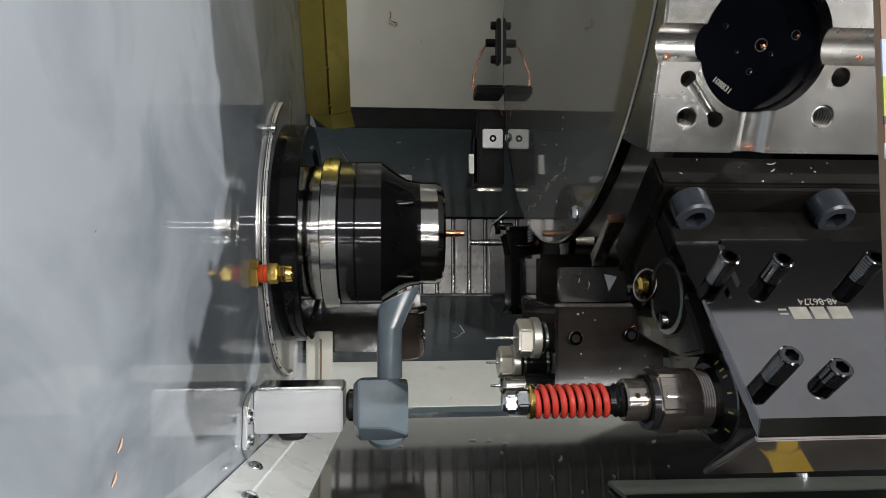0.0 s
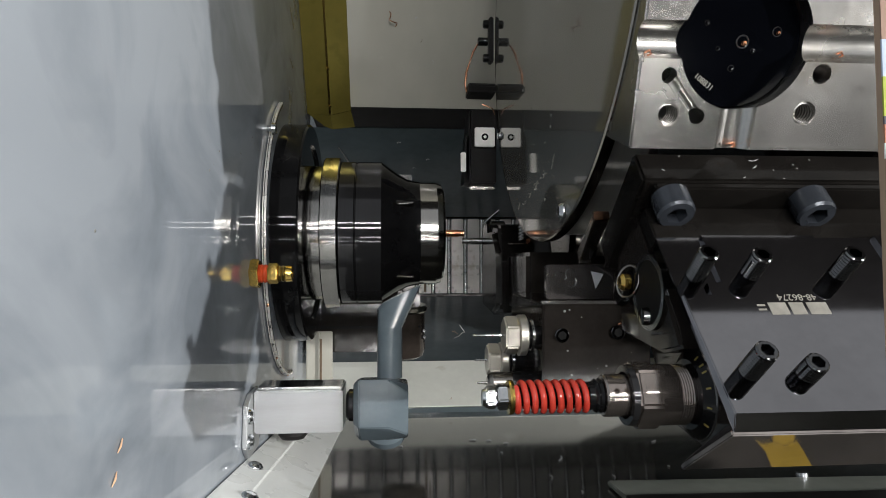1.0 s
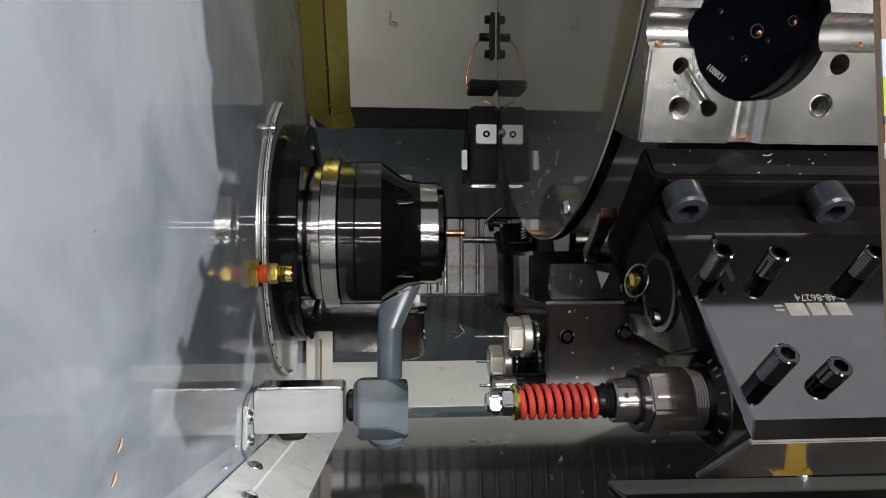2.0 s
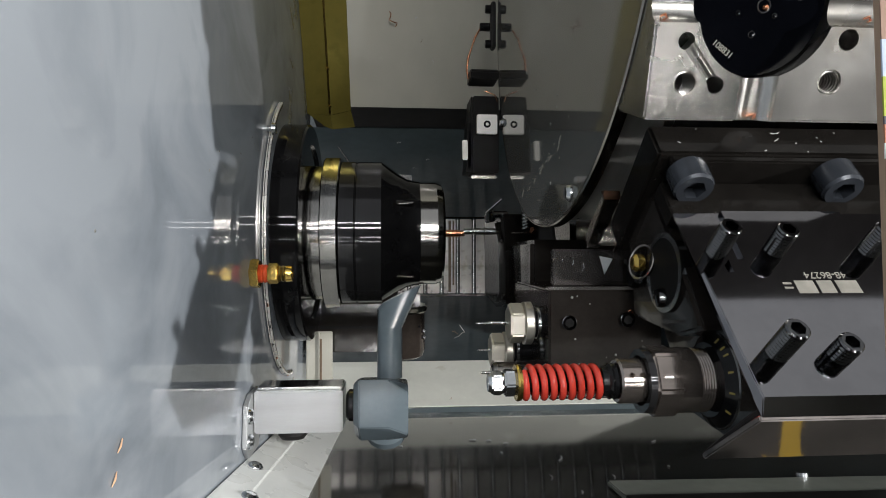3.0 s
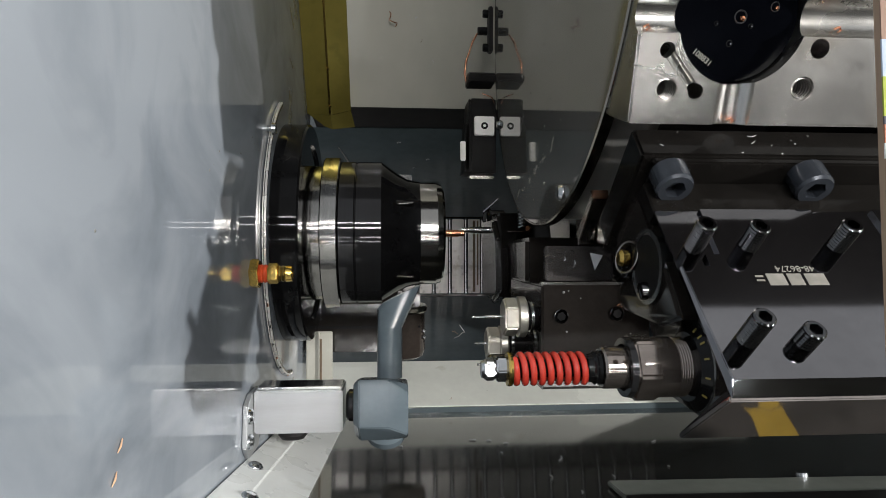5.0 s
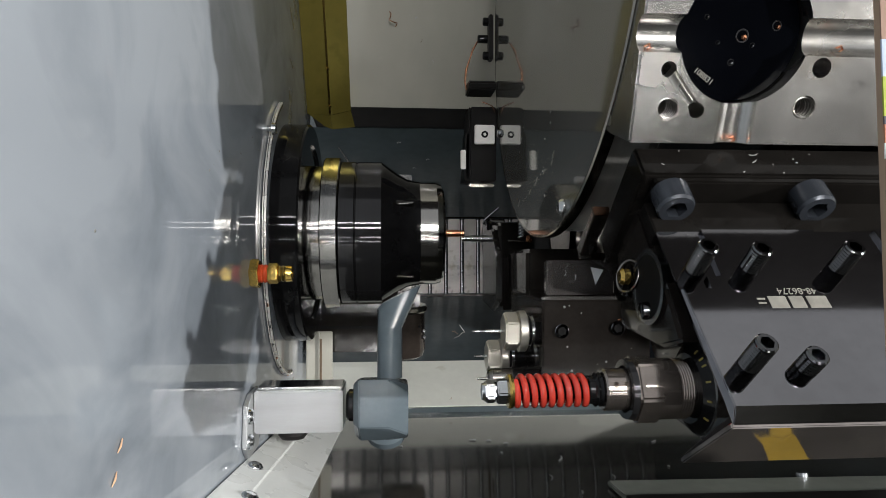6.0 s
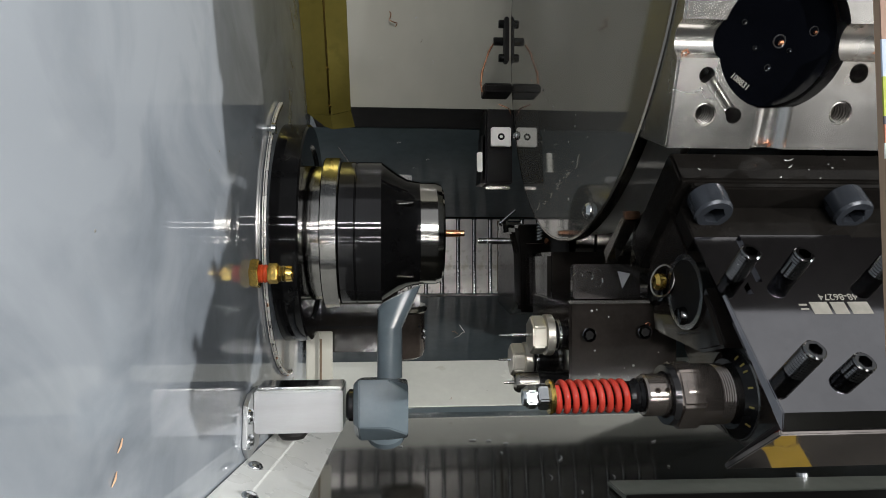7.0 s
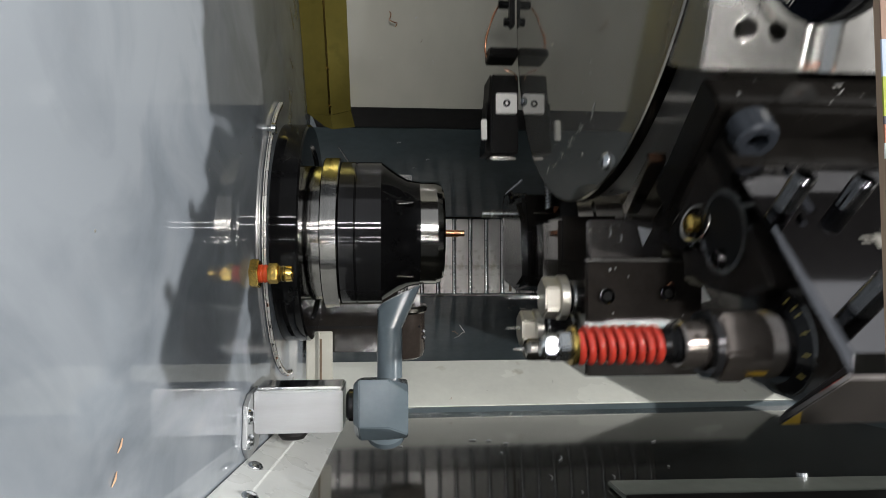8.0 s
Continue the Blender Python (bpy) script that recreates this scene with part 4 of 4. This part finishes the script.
def mill_head():
    """Black head with the end mill that works on the copper bar."""
    Y, Z = 0.0063, 0.5765
    ob = thing("milling_head", (0.115, Y, Z), "black live milling head with a small end mill", "milling head")
    TRAVEL.append(ob)
    part("end_mill", lathe([(0, 0.0), (0, 0.0029), (0.009, 0.0029), (0.010, 0.0034), (0.040, 0.0034)], (0.0760, Y, Z), (1, 0, 0), 28), CHROME, ob)
    part("nose", lathe([(0, 0.008), (0.001, 0.0205), (0.004, 0.0225), (0.006, 0.0225), (0.006, 0.0205), (0.02, 0.0205)], (0.0985, Y, Z), (1, 0, 0), 48), BLACK_GLOSS, ob)
    part("nose_ring", lathe([(0, 0.0225), (-0.0006, 0.0210), (-0.0006, 0.0190)], (0.0995, Y, Z), (1, 0, 0), 48, caps=False), DARK_TURNED, ob)
    part("housing", prism([(0.020, 0.640), (-0.012, 0.655), (-0.058, 0.655), (-0.066, 0.600), (-0.060, 0.54), (0.025, 0.54)], 0.1020, 0.150, 0.003), FLANGE_BLACK, ob)
    part("rear_housing", box(0.150, 0.205, -0.062, -0.008, 0.54, 0.655, 0.003), BLACK, ob)
    part("arm", prism([(-0.004, 0.745), (-0.050, 0.745), (-0.054, 0.655), (-0.006, 0.655)], 0.1060, 0.150, 0.003), BLACK, ob)
    # thin bright bars paint the highlights along the edges of the stepped housing
    for x0, x1, y in ((0.1085, 0.1265, 0.0030), (0.1140, 0.1490, -0.0090), (0.1215, 0.1325, -0.0245)):
        part("highlight_edge", box(x0, x1, y - 0.0004, y + 0.0004, 0.6552, 0.6566, 0.0002), STEEL_WARM, ob, "bright bar painting an edge highlight")
    part("side_cheek", prism([(0.014, 0.640), (-0.004, 0.662), (-0.050, 0.668), (-0.060, 0.640), (-0.058, 0.58), (0.014, 0.58)], 0.0965, 0.1018, 0.002), FLANGE_BLACK, ob)
    part("lever", tube([(0.0950, 0.0235, 0.600), (0.1090, 0.0360, 0.606)], 0.0012, 10), ZINC, ob)
    pts = [(0.1190 + 0.0030 * math.cos(a * 0.9), 0.030 - 0.00040 * a, 0.664 + 0.0030 * math.sin(a * 0.9)) for a in range(0, 62)]
    part("coil_chip", tube(pts, 0.0008, 6), ZINC, ob, "curled bright chip")
    part("copper_chip", lathe([(0, 0.0020), (0.003, 0.0034), (0.005, 0.0006)], (0.124, 0.0035, 0.665), (0.4, 0.4, 1), 8), COPPER, ob)


mill_head()


def turning_tool():
    """Turning tool with a pale square insert, below the cover disc."""
    ob = thing("turning_tool", (0.10, 0.10, 0.585), "black turning tool with a pale square insert", "cutting tool")
    TRAVEL.append(ob)
    part("shank", prism([(0.1370, 0.590), (0.0630, 0.590), (0.0630, 0.545), (0.1370, 0.545)], 0.0835, 0.1090, 0.0012), TOOL_BLACK, ob)
    flank = bmesh.new()
    bmesh.ops.convex_hull(flank, input=[flank.verts.new((x, y, z)) for x, y in ((0.0833, 0.1370), (0.0825, 0.1370), (0.0833, 0.0640), (0.0775, 0.0640)) for z in (0.550, 0.586)])
    part("flank", flank, TOOL_BLACK, ob)
    ins = part("insert", box(0.0868, 0.1065, 0.0990, 0.1178, 0.5905, 0.5965, 0.0008), INSERT, ob, "pale carbide insert")
    socket_screw(ob, (0.0966, 0.1084, 0.5950), (0, 0, 1), 0.0034, 0.0022, HOLE, "clamp_screw")
    part("side_insert", prism([(0.0925, 0.600), (0.0730, 0.602), (0.0745, 0.596), (0.0925, 0.594)], 0.0725, 0.0775, 0.0006), INSERT, ob, "pale side insert")
    part("seat", box(0.0785, 0.0833, 0.066, 0.112, 0.56, 0.586, 0.001), TOOL_BLACK, ob)
    part("wedge", box(0.0835, 0.1090, 0.0585, 0.0615, 0.574, 0.580, 0.001), STEEL_WARM, ob)
    part("clamp", prism([(0.1640, 0.586), (0.1605, 0.592), (0.1535, 0.592), (0.1535, 0.56), (0.1640, 0.56)], 0.0815, 0.1090, 0.0012), TOOL_BLACK, ob)
    for y, x in ((0.1950, 0.099), (0.2120, 0.094), (0.2300, 0.100)):
        b = part("pin", lathe([(0, 0.0042), (0.009, 0.0042), (0.010, 0.0034), (0.010, 0)], (0.109 if y != 0.2120 else 0.1035, y, 0.566), (-1, 0, 0), 24), BLACK_GLOSS, ob)
    part("pin_plate", box(0.1045, 0.1092, 0.190, 0.236, 0.560, 0.572, 0.001), BLACK_MATT, ob)
    chip = [(0.093, 0.208, 0.570), (0.088, 0.199, 0.572), (0.085, 0.190, 0.571), (0.081, 0.178, 0.573), (0.080, 0.166, 0.571), (0.0815, 0.158, 0.572)]
    part("copper_chip", tube(chip, [0.0008, 0.0011, 0.0007, 0.0012, 0.0009, 0.0010], 8), COPPER, ob, "thin copper chip")
    part("copper_chip", tube([(0.094, 0.140, 0.597), (0.099, 0.138, 0.598), (0.104, 0.136, 0.597), (0.106, 0.130, 0.597)], 0.0006, 6), COPPER, ob, "thin copper chip")


turning_tool()


BROWN_CAP = material("heat_browned_steel", (0.20, 0.11, 0.07), 0.22, metal=0.9, spot=0.25, scale=80, rough_var=0.08)


def holder_arms():
    """Two black struts from the live holder down to the drill block."""
    ob = thing("support_arm", (0.13, 0.0, 0.88), "black steel struts under the live tool holder", "bracket")
    TRAVEL.append(ob)
    def wedge(corners):
        bm = bmesh.new()
        bmesh.ops.convex_hull(bm, input=[bm.verts.new(c) for c in corners])
        return bevel(bm, 0.0005)
    part("strut", wedge(((0.1186, -0.0098, 0.838), (0.1241, -0.0098, 0.838), (0.1205, -0.0020, 0.832), (0.1241, -0.0020, 0.832),
                         (0.1125, 0.0132, 0.885), (0.1195, 0.0132, 0.885), (0.1125, 0.0170, 0.880), (0.1195, 0.0170, 0.880))), FLANGE_BLACK, ob)
    part("strut_edge", wedge(((0.1176, -0.0098, 0.8385), (0.1185, -0.0098, 0.8385), (0.1176, -0.0030, 0.8340), (0.1185, -0.0030, 0.8340),
                              (0.1112, 0.0132, 0.8855), (0.1124, 0.0132, 0.8855), (0.1112, 0.0160, 0.8820), (0.1124, 0.0160, 0.8820))), STEEL_WARM, ob)
    part("strut_cap", wedge(((0.1112, 0.0134, 0.8862), (0.1195, 0.0134, 0.8862), (0.1112, 0.0180, 0.8856), (0.1195, 0.0180, 0.8856),
                             (0.1112, 0.0180, 0.8800), (0.1195, 0.0180, 0.8800), (0.1112, 0.0134, 0.8858), (0.1195, 0.0134, 0.8858))), BROWN_CAP, ob, "browned strut cap")
    part("strut_foot", prism([(-0.0020, 0.8405), (-0.0100, 0.8412), (-0.0100, 0.8370), (-0.0020, 0.8370)], 0.1176, 0.1242, 0.0005), STEEL_WARM, ob)
    part("strut", wedge(((0.1320, -0.0124, 0.842), (0.1402, -0.0171, 0.842), (0.1330, -0.0124, 0.836), (0.1410, -0.0171, 0.836),
                         (0.1205, 0.0277, 0.932), (0.1210, 0.0136, 0.932), (0.1230, 0.0277, 0.926), (0.1235, 0.0136, 0.926))), FLANGE_BLACK, ob)
    for a, b in (((0.1314, -0.0116, 0.8425), (0.1200, 0.0284, 0.9325)), ((0.1400, -0.0176, 0.8425), (0.1206, 0.0130, 0.9325))):
        part("strut_edge", tube([a, b], 0.0005, 8), STEEL_WARM, ob)
    part("web", prism([(0.040, 0.925), (-0.012, 0.905), (-0.035, 0.842), (-0.020, 0.80), (0.035, 0.85)], 0.152, 0.24, 0.002), BLACK, ob)


holder_arms()


# ---- chip conveyor ----
PITCH = 0.0314


def conveyor():
    ob = thing("chip_conveyor", (-0.011, -0.0145, 0), "hinged steel belt of the chip conveyor", "conveyor")
    plate = knuckle = pin = None
    for k in range(-19, 22):
        x = k * PITCH - 0.011
        if plate is None:
            plate = part("belt_plate", box(x + 0.004, x + PITCH - 0.004, -0.086, 0.058, -0.004, 0.0, 0.001), BELT, ob)
            knuckle = part("hinge", lathe([(0, 0.0022), (0.0195, 0.0022)], (x, -0.086, -0.001), (0, 1, 0), 12), CHROME, ob)
            # near-black strip paints the shade between two belt plates
            gap = part("hinge_gap_shade", box(x - 0.004, x + 0.004, -0.086, 0.058, -0.006, -0.0035, 0), HOLE, ob)
            first = k
        else:
            for src in (plate, gap):
                c = src.copy()
                scene.collection.objects.link(c)
                c.location.x = (k - first) * PITCH
    for k in range(-19, 22):
        for j in range(7):
            if (k, j) != (first, 0):
                c = knuckle.copy()
                scene.collection.objects.link(c)
                c.location = ((k - first) * PITCH, 0.0206 * j, 0)
    part("rust_streak", box(0.0335, 0.0385, -0.083, 0.055, 0.0, 0.0004, 0), RUST, ob, "brown coolant streak", smooth=False)
    part("rust_streak", box(0.0415, 0.0445, -0.070, 0.055, 0.0, 0.0004, 0), RUST, ob, "brown coolant streak", smooth=False)
    for y0, y1 in ((-0.0925, -0.0875), (0.0595, 0.0645)):
        r = part("conveyor_rail", box(-0.6, 0.95, y0, y1, -0.03, 0.010, 0.001), BLACK)
        tagged(r, "black side rail of the chip conveyor", "rail", kind="structure")
    return ob


BELT_THING = conveyor()


# ---- near edges ----
def near_rail():
    ob = thing("door_rail", (0.3, -0.14, 0.86), "dull grey-green painted door rail with a bolt", "rail")
    m = frame_matrix((0.145, -0.1618, 0.7865), (0.9988, 0.0061, 0.0480), (0.0, 0.9933, -0.1155))
    part("rail", box(0, 0.9, 0.0005, 0.004, 0.0, 0.038, 0.0008, m), DULL_RAIL, ob)
    part("seal", box(0, 0.9, 0.0005, 0.005, 0.0384, 0.065, 0.0008, m), BLACK_MATT, ob)
    at = Vector((0.2819, -0.1618, 0.7905))
    part("bolt", lathe([(0, 0.0062), (0.002, 0.0058), (0.0025, 0.0040), (0.007, 0.0038), (0.008, 0)], at, (0, 0.9933, -0.1155), 24), ZINC, ob)


near_rail()


def near_post():
    """Edge of the door opening close by the camera; coloured patches paint its reflections."""
    ob = thing("door_edge", (0.048, 0, 1.14), "narrow door edge strip with blurred reflections painted as coloured patches", "door edge")
    m = frame_matrix((0.0463, 0.0240, 1.1437), (0.9969, 0.0, 0.0785), (-0.038, 1, 0))
    part("strip", box(0.0003, 0.012, -0.075, 0.006, -0.0010, -0.0002, 0, m), SHOP["wood"], ob)
    part("post", box(0.055, 0.067, 0.065, 0.085, 1.142, 2.30, 0.001), SHOP["dark"], ob)
    part("tab", box(0.0520, 0.060, -0.03, 0.066, 1.1405, 1.1425, 0), SHOP["dark"], ob)
    # patches of shop colours stand in for the reflection in the polished edge
    y = 0.0
    for n, h in (("brown", 0.0038), ("blue", 0.0036), ("green", 0.0038), ("dark", 0.0008), ("orange", 0.0018), ("white", 0.0015), ("brown", 0.0030), ("dark", 0.0016)):
        part("label", box(0.0003, 0.010, y - h, y, -0.0002, 0.0, 0, m), SHOP[n], ob)
        y -= h


near_post()


# ---- loose chips and drops ----
def chips():
    rnd = random.Random(4)
    def chip(at, size, mat, label):
        ob = thing("metal_chip", at, label, "chip", "loose chips")
        p, pts = Vector(at), []
        w = rnd.uniform(0, 6.28)
        for k in range(7):
            pts.append(p + Vector((math.cos(w) * size * k / 6, math.sin(w) * size * k / 6, 0.0006 + 0.0006 * math.sin(k * 1.3))))
            w += rnd.uniform(-0.5, 0.7)
        part("curl", tube(pts, min(size * 0.05, 0.0006), 6), mat, ob)
    spots = []
    for x, f, s, m, l in ((0.070, 0.12, 0.004, COPPER, "tiny copper chip on the pale apron"), (0.02, 0.55, 0.002, RUST, "brown speck on the pale apron"), (0.12, 0.30, 0.002, RUST, "brown speck on the pale apron"),
                          (0.16, 0.66, 0.0025, RUST, "brown speck on the pale apron"), (0.21, 0.45, 0.003, RUST, "brown speck on the pale apron"), (-0.03, 0.40, 0.002, RUST, "brown speck on the pale apron")):
        spots.append(((x, -0.197 + 0.041 * f + 0.0005, 0.4245 - 0.091 * f), s, m, l))
    spots += [((0.093, -0.1380, 0.2415), 0.022, SATIN, "pale curled chip on the blue-grey chute"), ((0.100, -0.1340, 0.2230), 0.010, RUST, "brown curled chip on the blue-grey chute"),
              ((-0.005, 0.262, 0.511), 0.018, COPPER, "thin copper chip on the grey back panel"), ((0.0235, 0.256, 0.5075), 0.008, SATIN, "pale chip on the grey back panel"),
              ((0.03, 0.235, 0.4940), 0.006, RUST, "brown speck on the grey back panel"), ((0.045, 0.215, 0.4810), 0.004, SATIN, "pale chip on the grey back panel")]
    for at, s, m, l in spots:
        chip(at, s, m, l)
    for x, z, s, w in ((0.1383, 0.690, 0.020, 1.9), (0.1586, 0.757, 0.014, 1.8), (0.1134, 0.752, 0.017, 1.75), (0.1002, 0.632, 0.005, 0.4), (0.0867, 0.617, 0.005, 0.1),
                       (0.0909, 0.671, 0.003, 1.0), (0.1237, 0.796, 0.009, 1.8), (0.2446, 0.634, 0.012, 2.3), (0.0711, 0.612, 0.007, 0.3), (0.2100, 0.735, 0.003, 1.2), (0.0039, 0.631, 0.006, 0.9)):
        y = -0.207 + 0.11625 * (z - 0.40) + 0.0004
        ob = thing("metal_chip", (x, y, z), "tiny bright curled chip stuck to the oily front panel", "chip", "chips on the front panel")
        pts = [(x + u * math.cos(w) + 0.10 * s * math.sin(u / s * 3.1), y + 0.0004 + 0.116 * u * math.sin(w), z + u * math.sin(w)) for u in (s * i / 6 for i in range(7))]
        part("curl", tube(pts, [0.0002, 0.0004, 0.0006, 0.0007, 0.0006, 0.0005, 0.0003], 6), SATIN, ob)
    # bright spray chip and specks on the back slope of the chute
    at = Vector((-0.0787, 0.1453, 0.3179))
    ob = thing("metal_chip", at, "bright twisted chip on the blue-grey chute slope", "chip", "loose chips")
    part("curl", tube([at + (Vector((-0.0650, 0.1279, 0.2539)) - at) * (k / 14) + Vector((0.0010 * (-1) ** k, -0.001, 0.0005 * (k % 3))) for k in range(15)], 0.0006, 6), CHROME, ob)
    for x, y, z in ((0.0067, 0.1489, 0.3312), (0.0308, 0.1251, 0.2437), (0.0500, 0.1338, 0.2755)):
        ob = thing("metal_chip", (x, y, z), "small pale curl on the blue-grey chute slope", "chip", "loose chips")
        part("curl", tube([(x + 0.0022 * math.cos(a * 0.8), y - 0.0008 + 0.0006 * math.sin(a * 0.8), z + 0.0022 * math.sin(a * 0.8)) for a in range(6)], 0.0004, 6), SATIN, ob)
    for y, z in ((-0.0732, 0.9606), (-0.0840, 0.9653)):
        at = (WALL + 0.001, y, z)
        ob = thing("copper_chip", at, "copper chip stuck to the grey wall", "chip", "chips on the wall")
        part("flake", tube([(WALL + 0.0005, y - 0.0020, z + 0.0018), (WALL + 0.0009, y, z), (WALL + 0.0005, y + 0.0022, z - 0.0022)], [0.0002, 0.0004, 0.0002], 10), CHIP, ob)


chips()


def drops():
    """Oil drops on wall, holder flange, drill block and disc; the disc's pale scratch."""
    rnd = random.Random(9)
    for k in range(14):
        y, z, r = rnd.uniform(-0.09, 0.10), rnd.uniform(0.72, 1.0), rnd.uniform(0.0003, 0.0009)
        ob = thing("oil_drop", (WALL, y, z), "small clear oil drop on the grey enamelled wall", "oil drop", "drops on the wall")
        part("drop", lathe([(0, r), (r * 0.3, r * 0.8), (r * 0.45, 0)], (WALL, y, z), (1, 0, 0), 24), OIL, ob)
    host = TRAVEL[1]
    for k in range(11):
        p, r, w = blk(rnd.uniform(0.118, 0.205), rnd.uniform(0.003, 0.018), -0.0006), rnd.uniform(0.0003, 0.0006), rnd.uniform(0.0005, 0.004)
        way = Vector((1, 0, 0)) * rnd.uniform(0.4, 1) + N2 * rnd.uniform(-0.6, 0.6)
        part("drop", tube([p - way * w * 0.5, p + N2 * 0.0003, p + way * w * 0.5], [r * 0.5, r, r * 0.3], 12), OIL, host)
    host = TRAVEL[3]
    for k in range(9):
        p, r = Vector((rnd.uniform(0.099, 0.150), rnd.uniform(-0.078, -0.036), 0.842)), rnd.uniform(0.0003, 0.0008)
        part("drop", lathe([(0, r), (r * 0.35, r * 0.8), (r * 0.5, 0)], p, (0, 0, 1), 24), OIL, host)
    p = Vector((0.1400, -0.0462, 0.8424))
    part("copper_chip", tube([p, p + Vector((0.0015, 0.0008, 0.0008)), p + Vector((0.0030, 0.0, 0.0002)), p + Vector((0.0022, -0.0012, 0.0006))], 0.0004, 6), COPPER, host, "curled copper chip")
    host = TRAVEL[0]
    # slivers that trace the whitish dotted scratch on the cover disc
    for k in range(26):
        u = rnd.random()
        p = Vector((0.1093, 0.0305 + 0.0250 * u + rnd.uniform(-0.0025, 0.0025), 0.699 + 0.110 * u + rnd.uniform(-0.004, 0.004)))
        w = Vector((0, rnd.uniform(-0.4, 0.8), 1)) * rnd.uniform(0.0008, 0.0035)
        part("drop", tube([p - w, p + w * 0.2, p + w], [0.0002, 0.0005, 0.0002], 6), OIL, host)
    for k in range(14):
        a, q, r = rnd.uniform(-2.4, -0.9), rnd.uniform(0.10, 0.19), rnd.uniform(0.0005, 0.0012)
        p = (0.1095, 0.200 + q * math.sin(a), 0.775 + q * math.cos(a) * 0.9)
        part("drop", lathe([(0, r), (r * 0.35, r * 0.8), (r * 0.5, 0)], p, (-1, 0, 0), 24), OIL, host)


drops()


# ---- what moves ----
TURRET_PATH = ((0.0, 0, 0, 0), (0.25, -0.0026, 0, 0), (0.5, -0.0050, 0, -0.0005), (0.75, -0.0068, 0.0006, -0.0008), (1.0, -0.0077, 0.0016, -0.0012), (1.25, -0.0078, 0.0013, 0.0018),
               (1.5, -0.0078, 0.0014, 0.0048), (1.7, -0.0078, 0.0017, 0.0068), (2.0, -0.0079, 0.0024, 0.0098), (2.4, -0.0079, 0.0052, 0.0135), (2.8, -0.0079, 0.0089, 0.0150), (3.0, -0.0079, 0.0109, 0.0149),
               (3.5, -0.0079, 0.0150, 0.0112), (4.0, -0.0080, 0.0172, 0.0066), (4.5, -0.0080, 0.0163, 0.0010), (5.0, -0.0080, 0.0127, -0.0020), (5.5, -0.0080, 0.0080, -0.0025), (6.0, -0.0079, 0.0041, -0.0010),
               (6.5, -0.0078, 0.0013, 0.0005), (6.7, -0.0091, 0.0018, 0.0004), (6.8, -0.0020, 0.0018, 0.0002), (6.9, 0.0078, 0.0018, 0.0001), (7.0, 0.0082, 0.0018, 0.0001), (7.5, 0.0082, 0.0018, 0.0001),
               (7.65, 0.0082, 0.0018, 0.0001), (7.8, 0.0081, 0.0060, 0.0040), (7.9, 0.0078, 0.0141, 0.0150), (8.0, 0.0078, 0.0271, 0.0322))


def motions():
    for ob in TRAVEL:
        b = ob["base"]
        walk(ob, [(t, pose(b[0] + x, b[1] + y, b[2] + z)) for t, x, y, z in TURRET_PATH])
    b = BELT_THING["base"]
    walk(BELT_THING, [(t, pose(b[0] + 0.0238 * t, b[1], b[2])) for t in (0.0, 4.0, 8.0)])


motions()
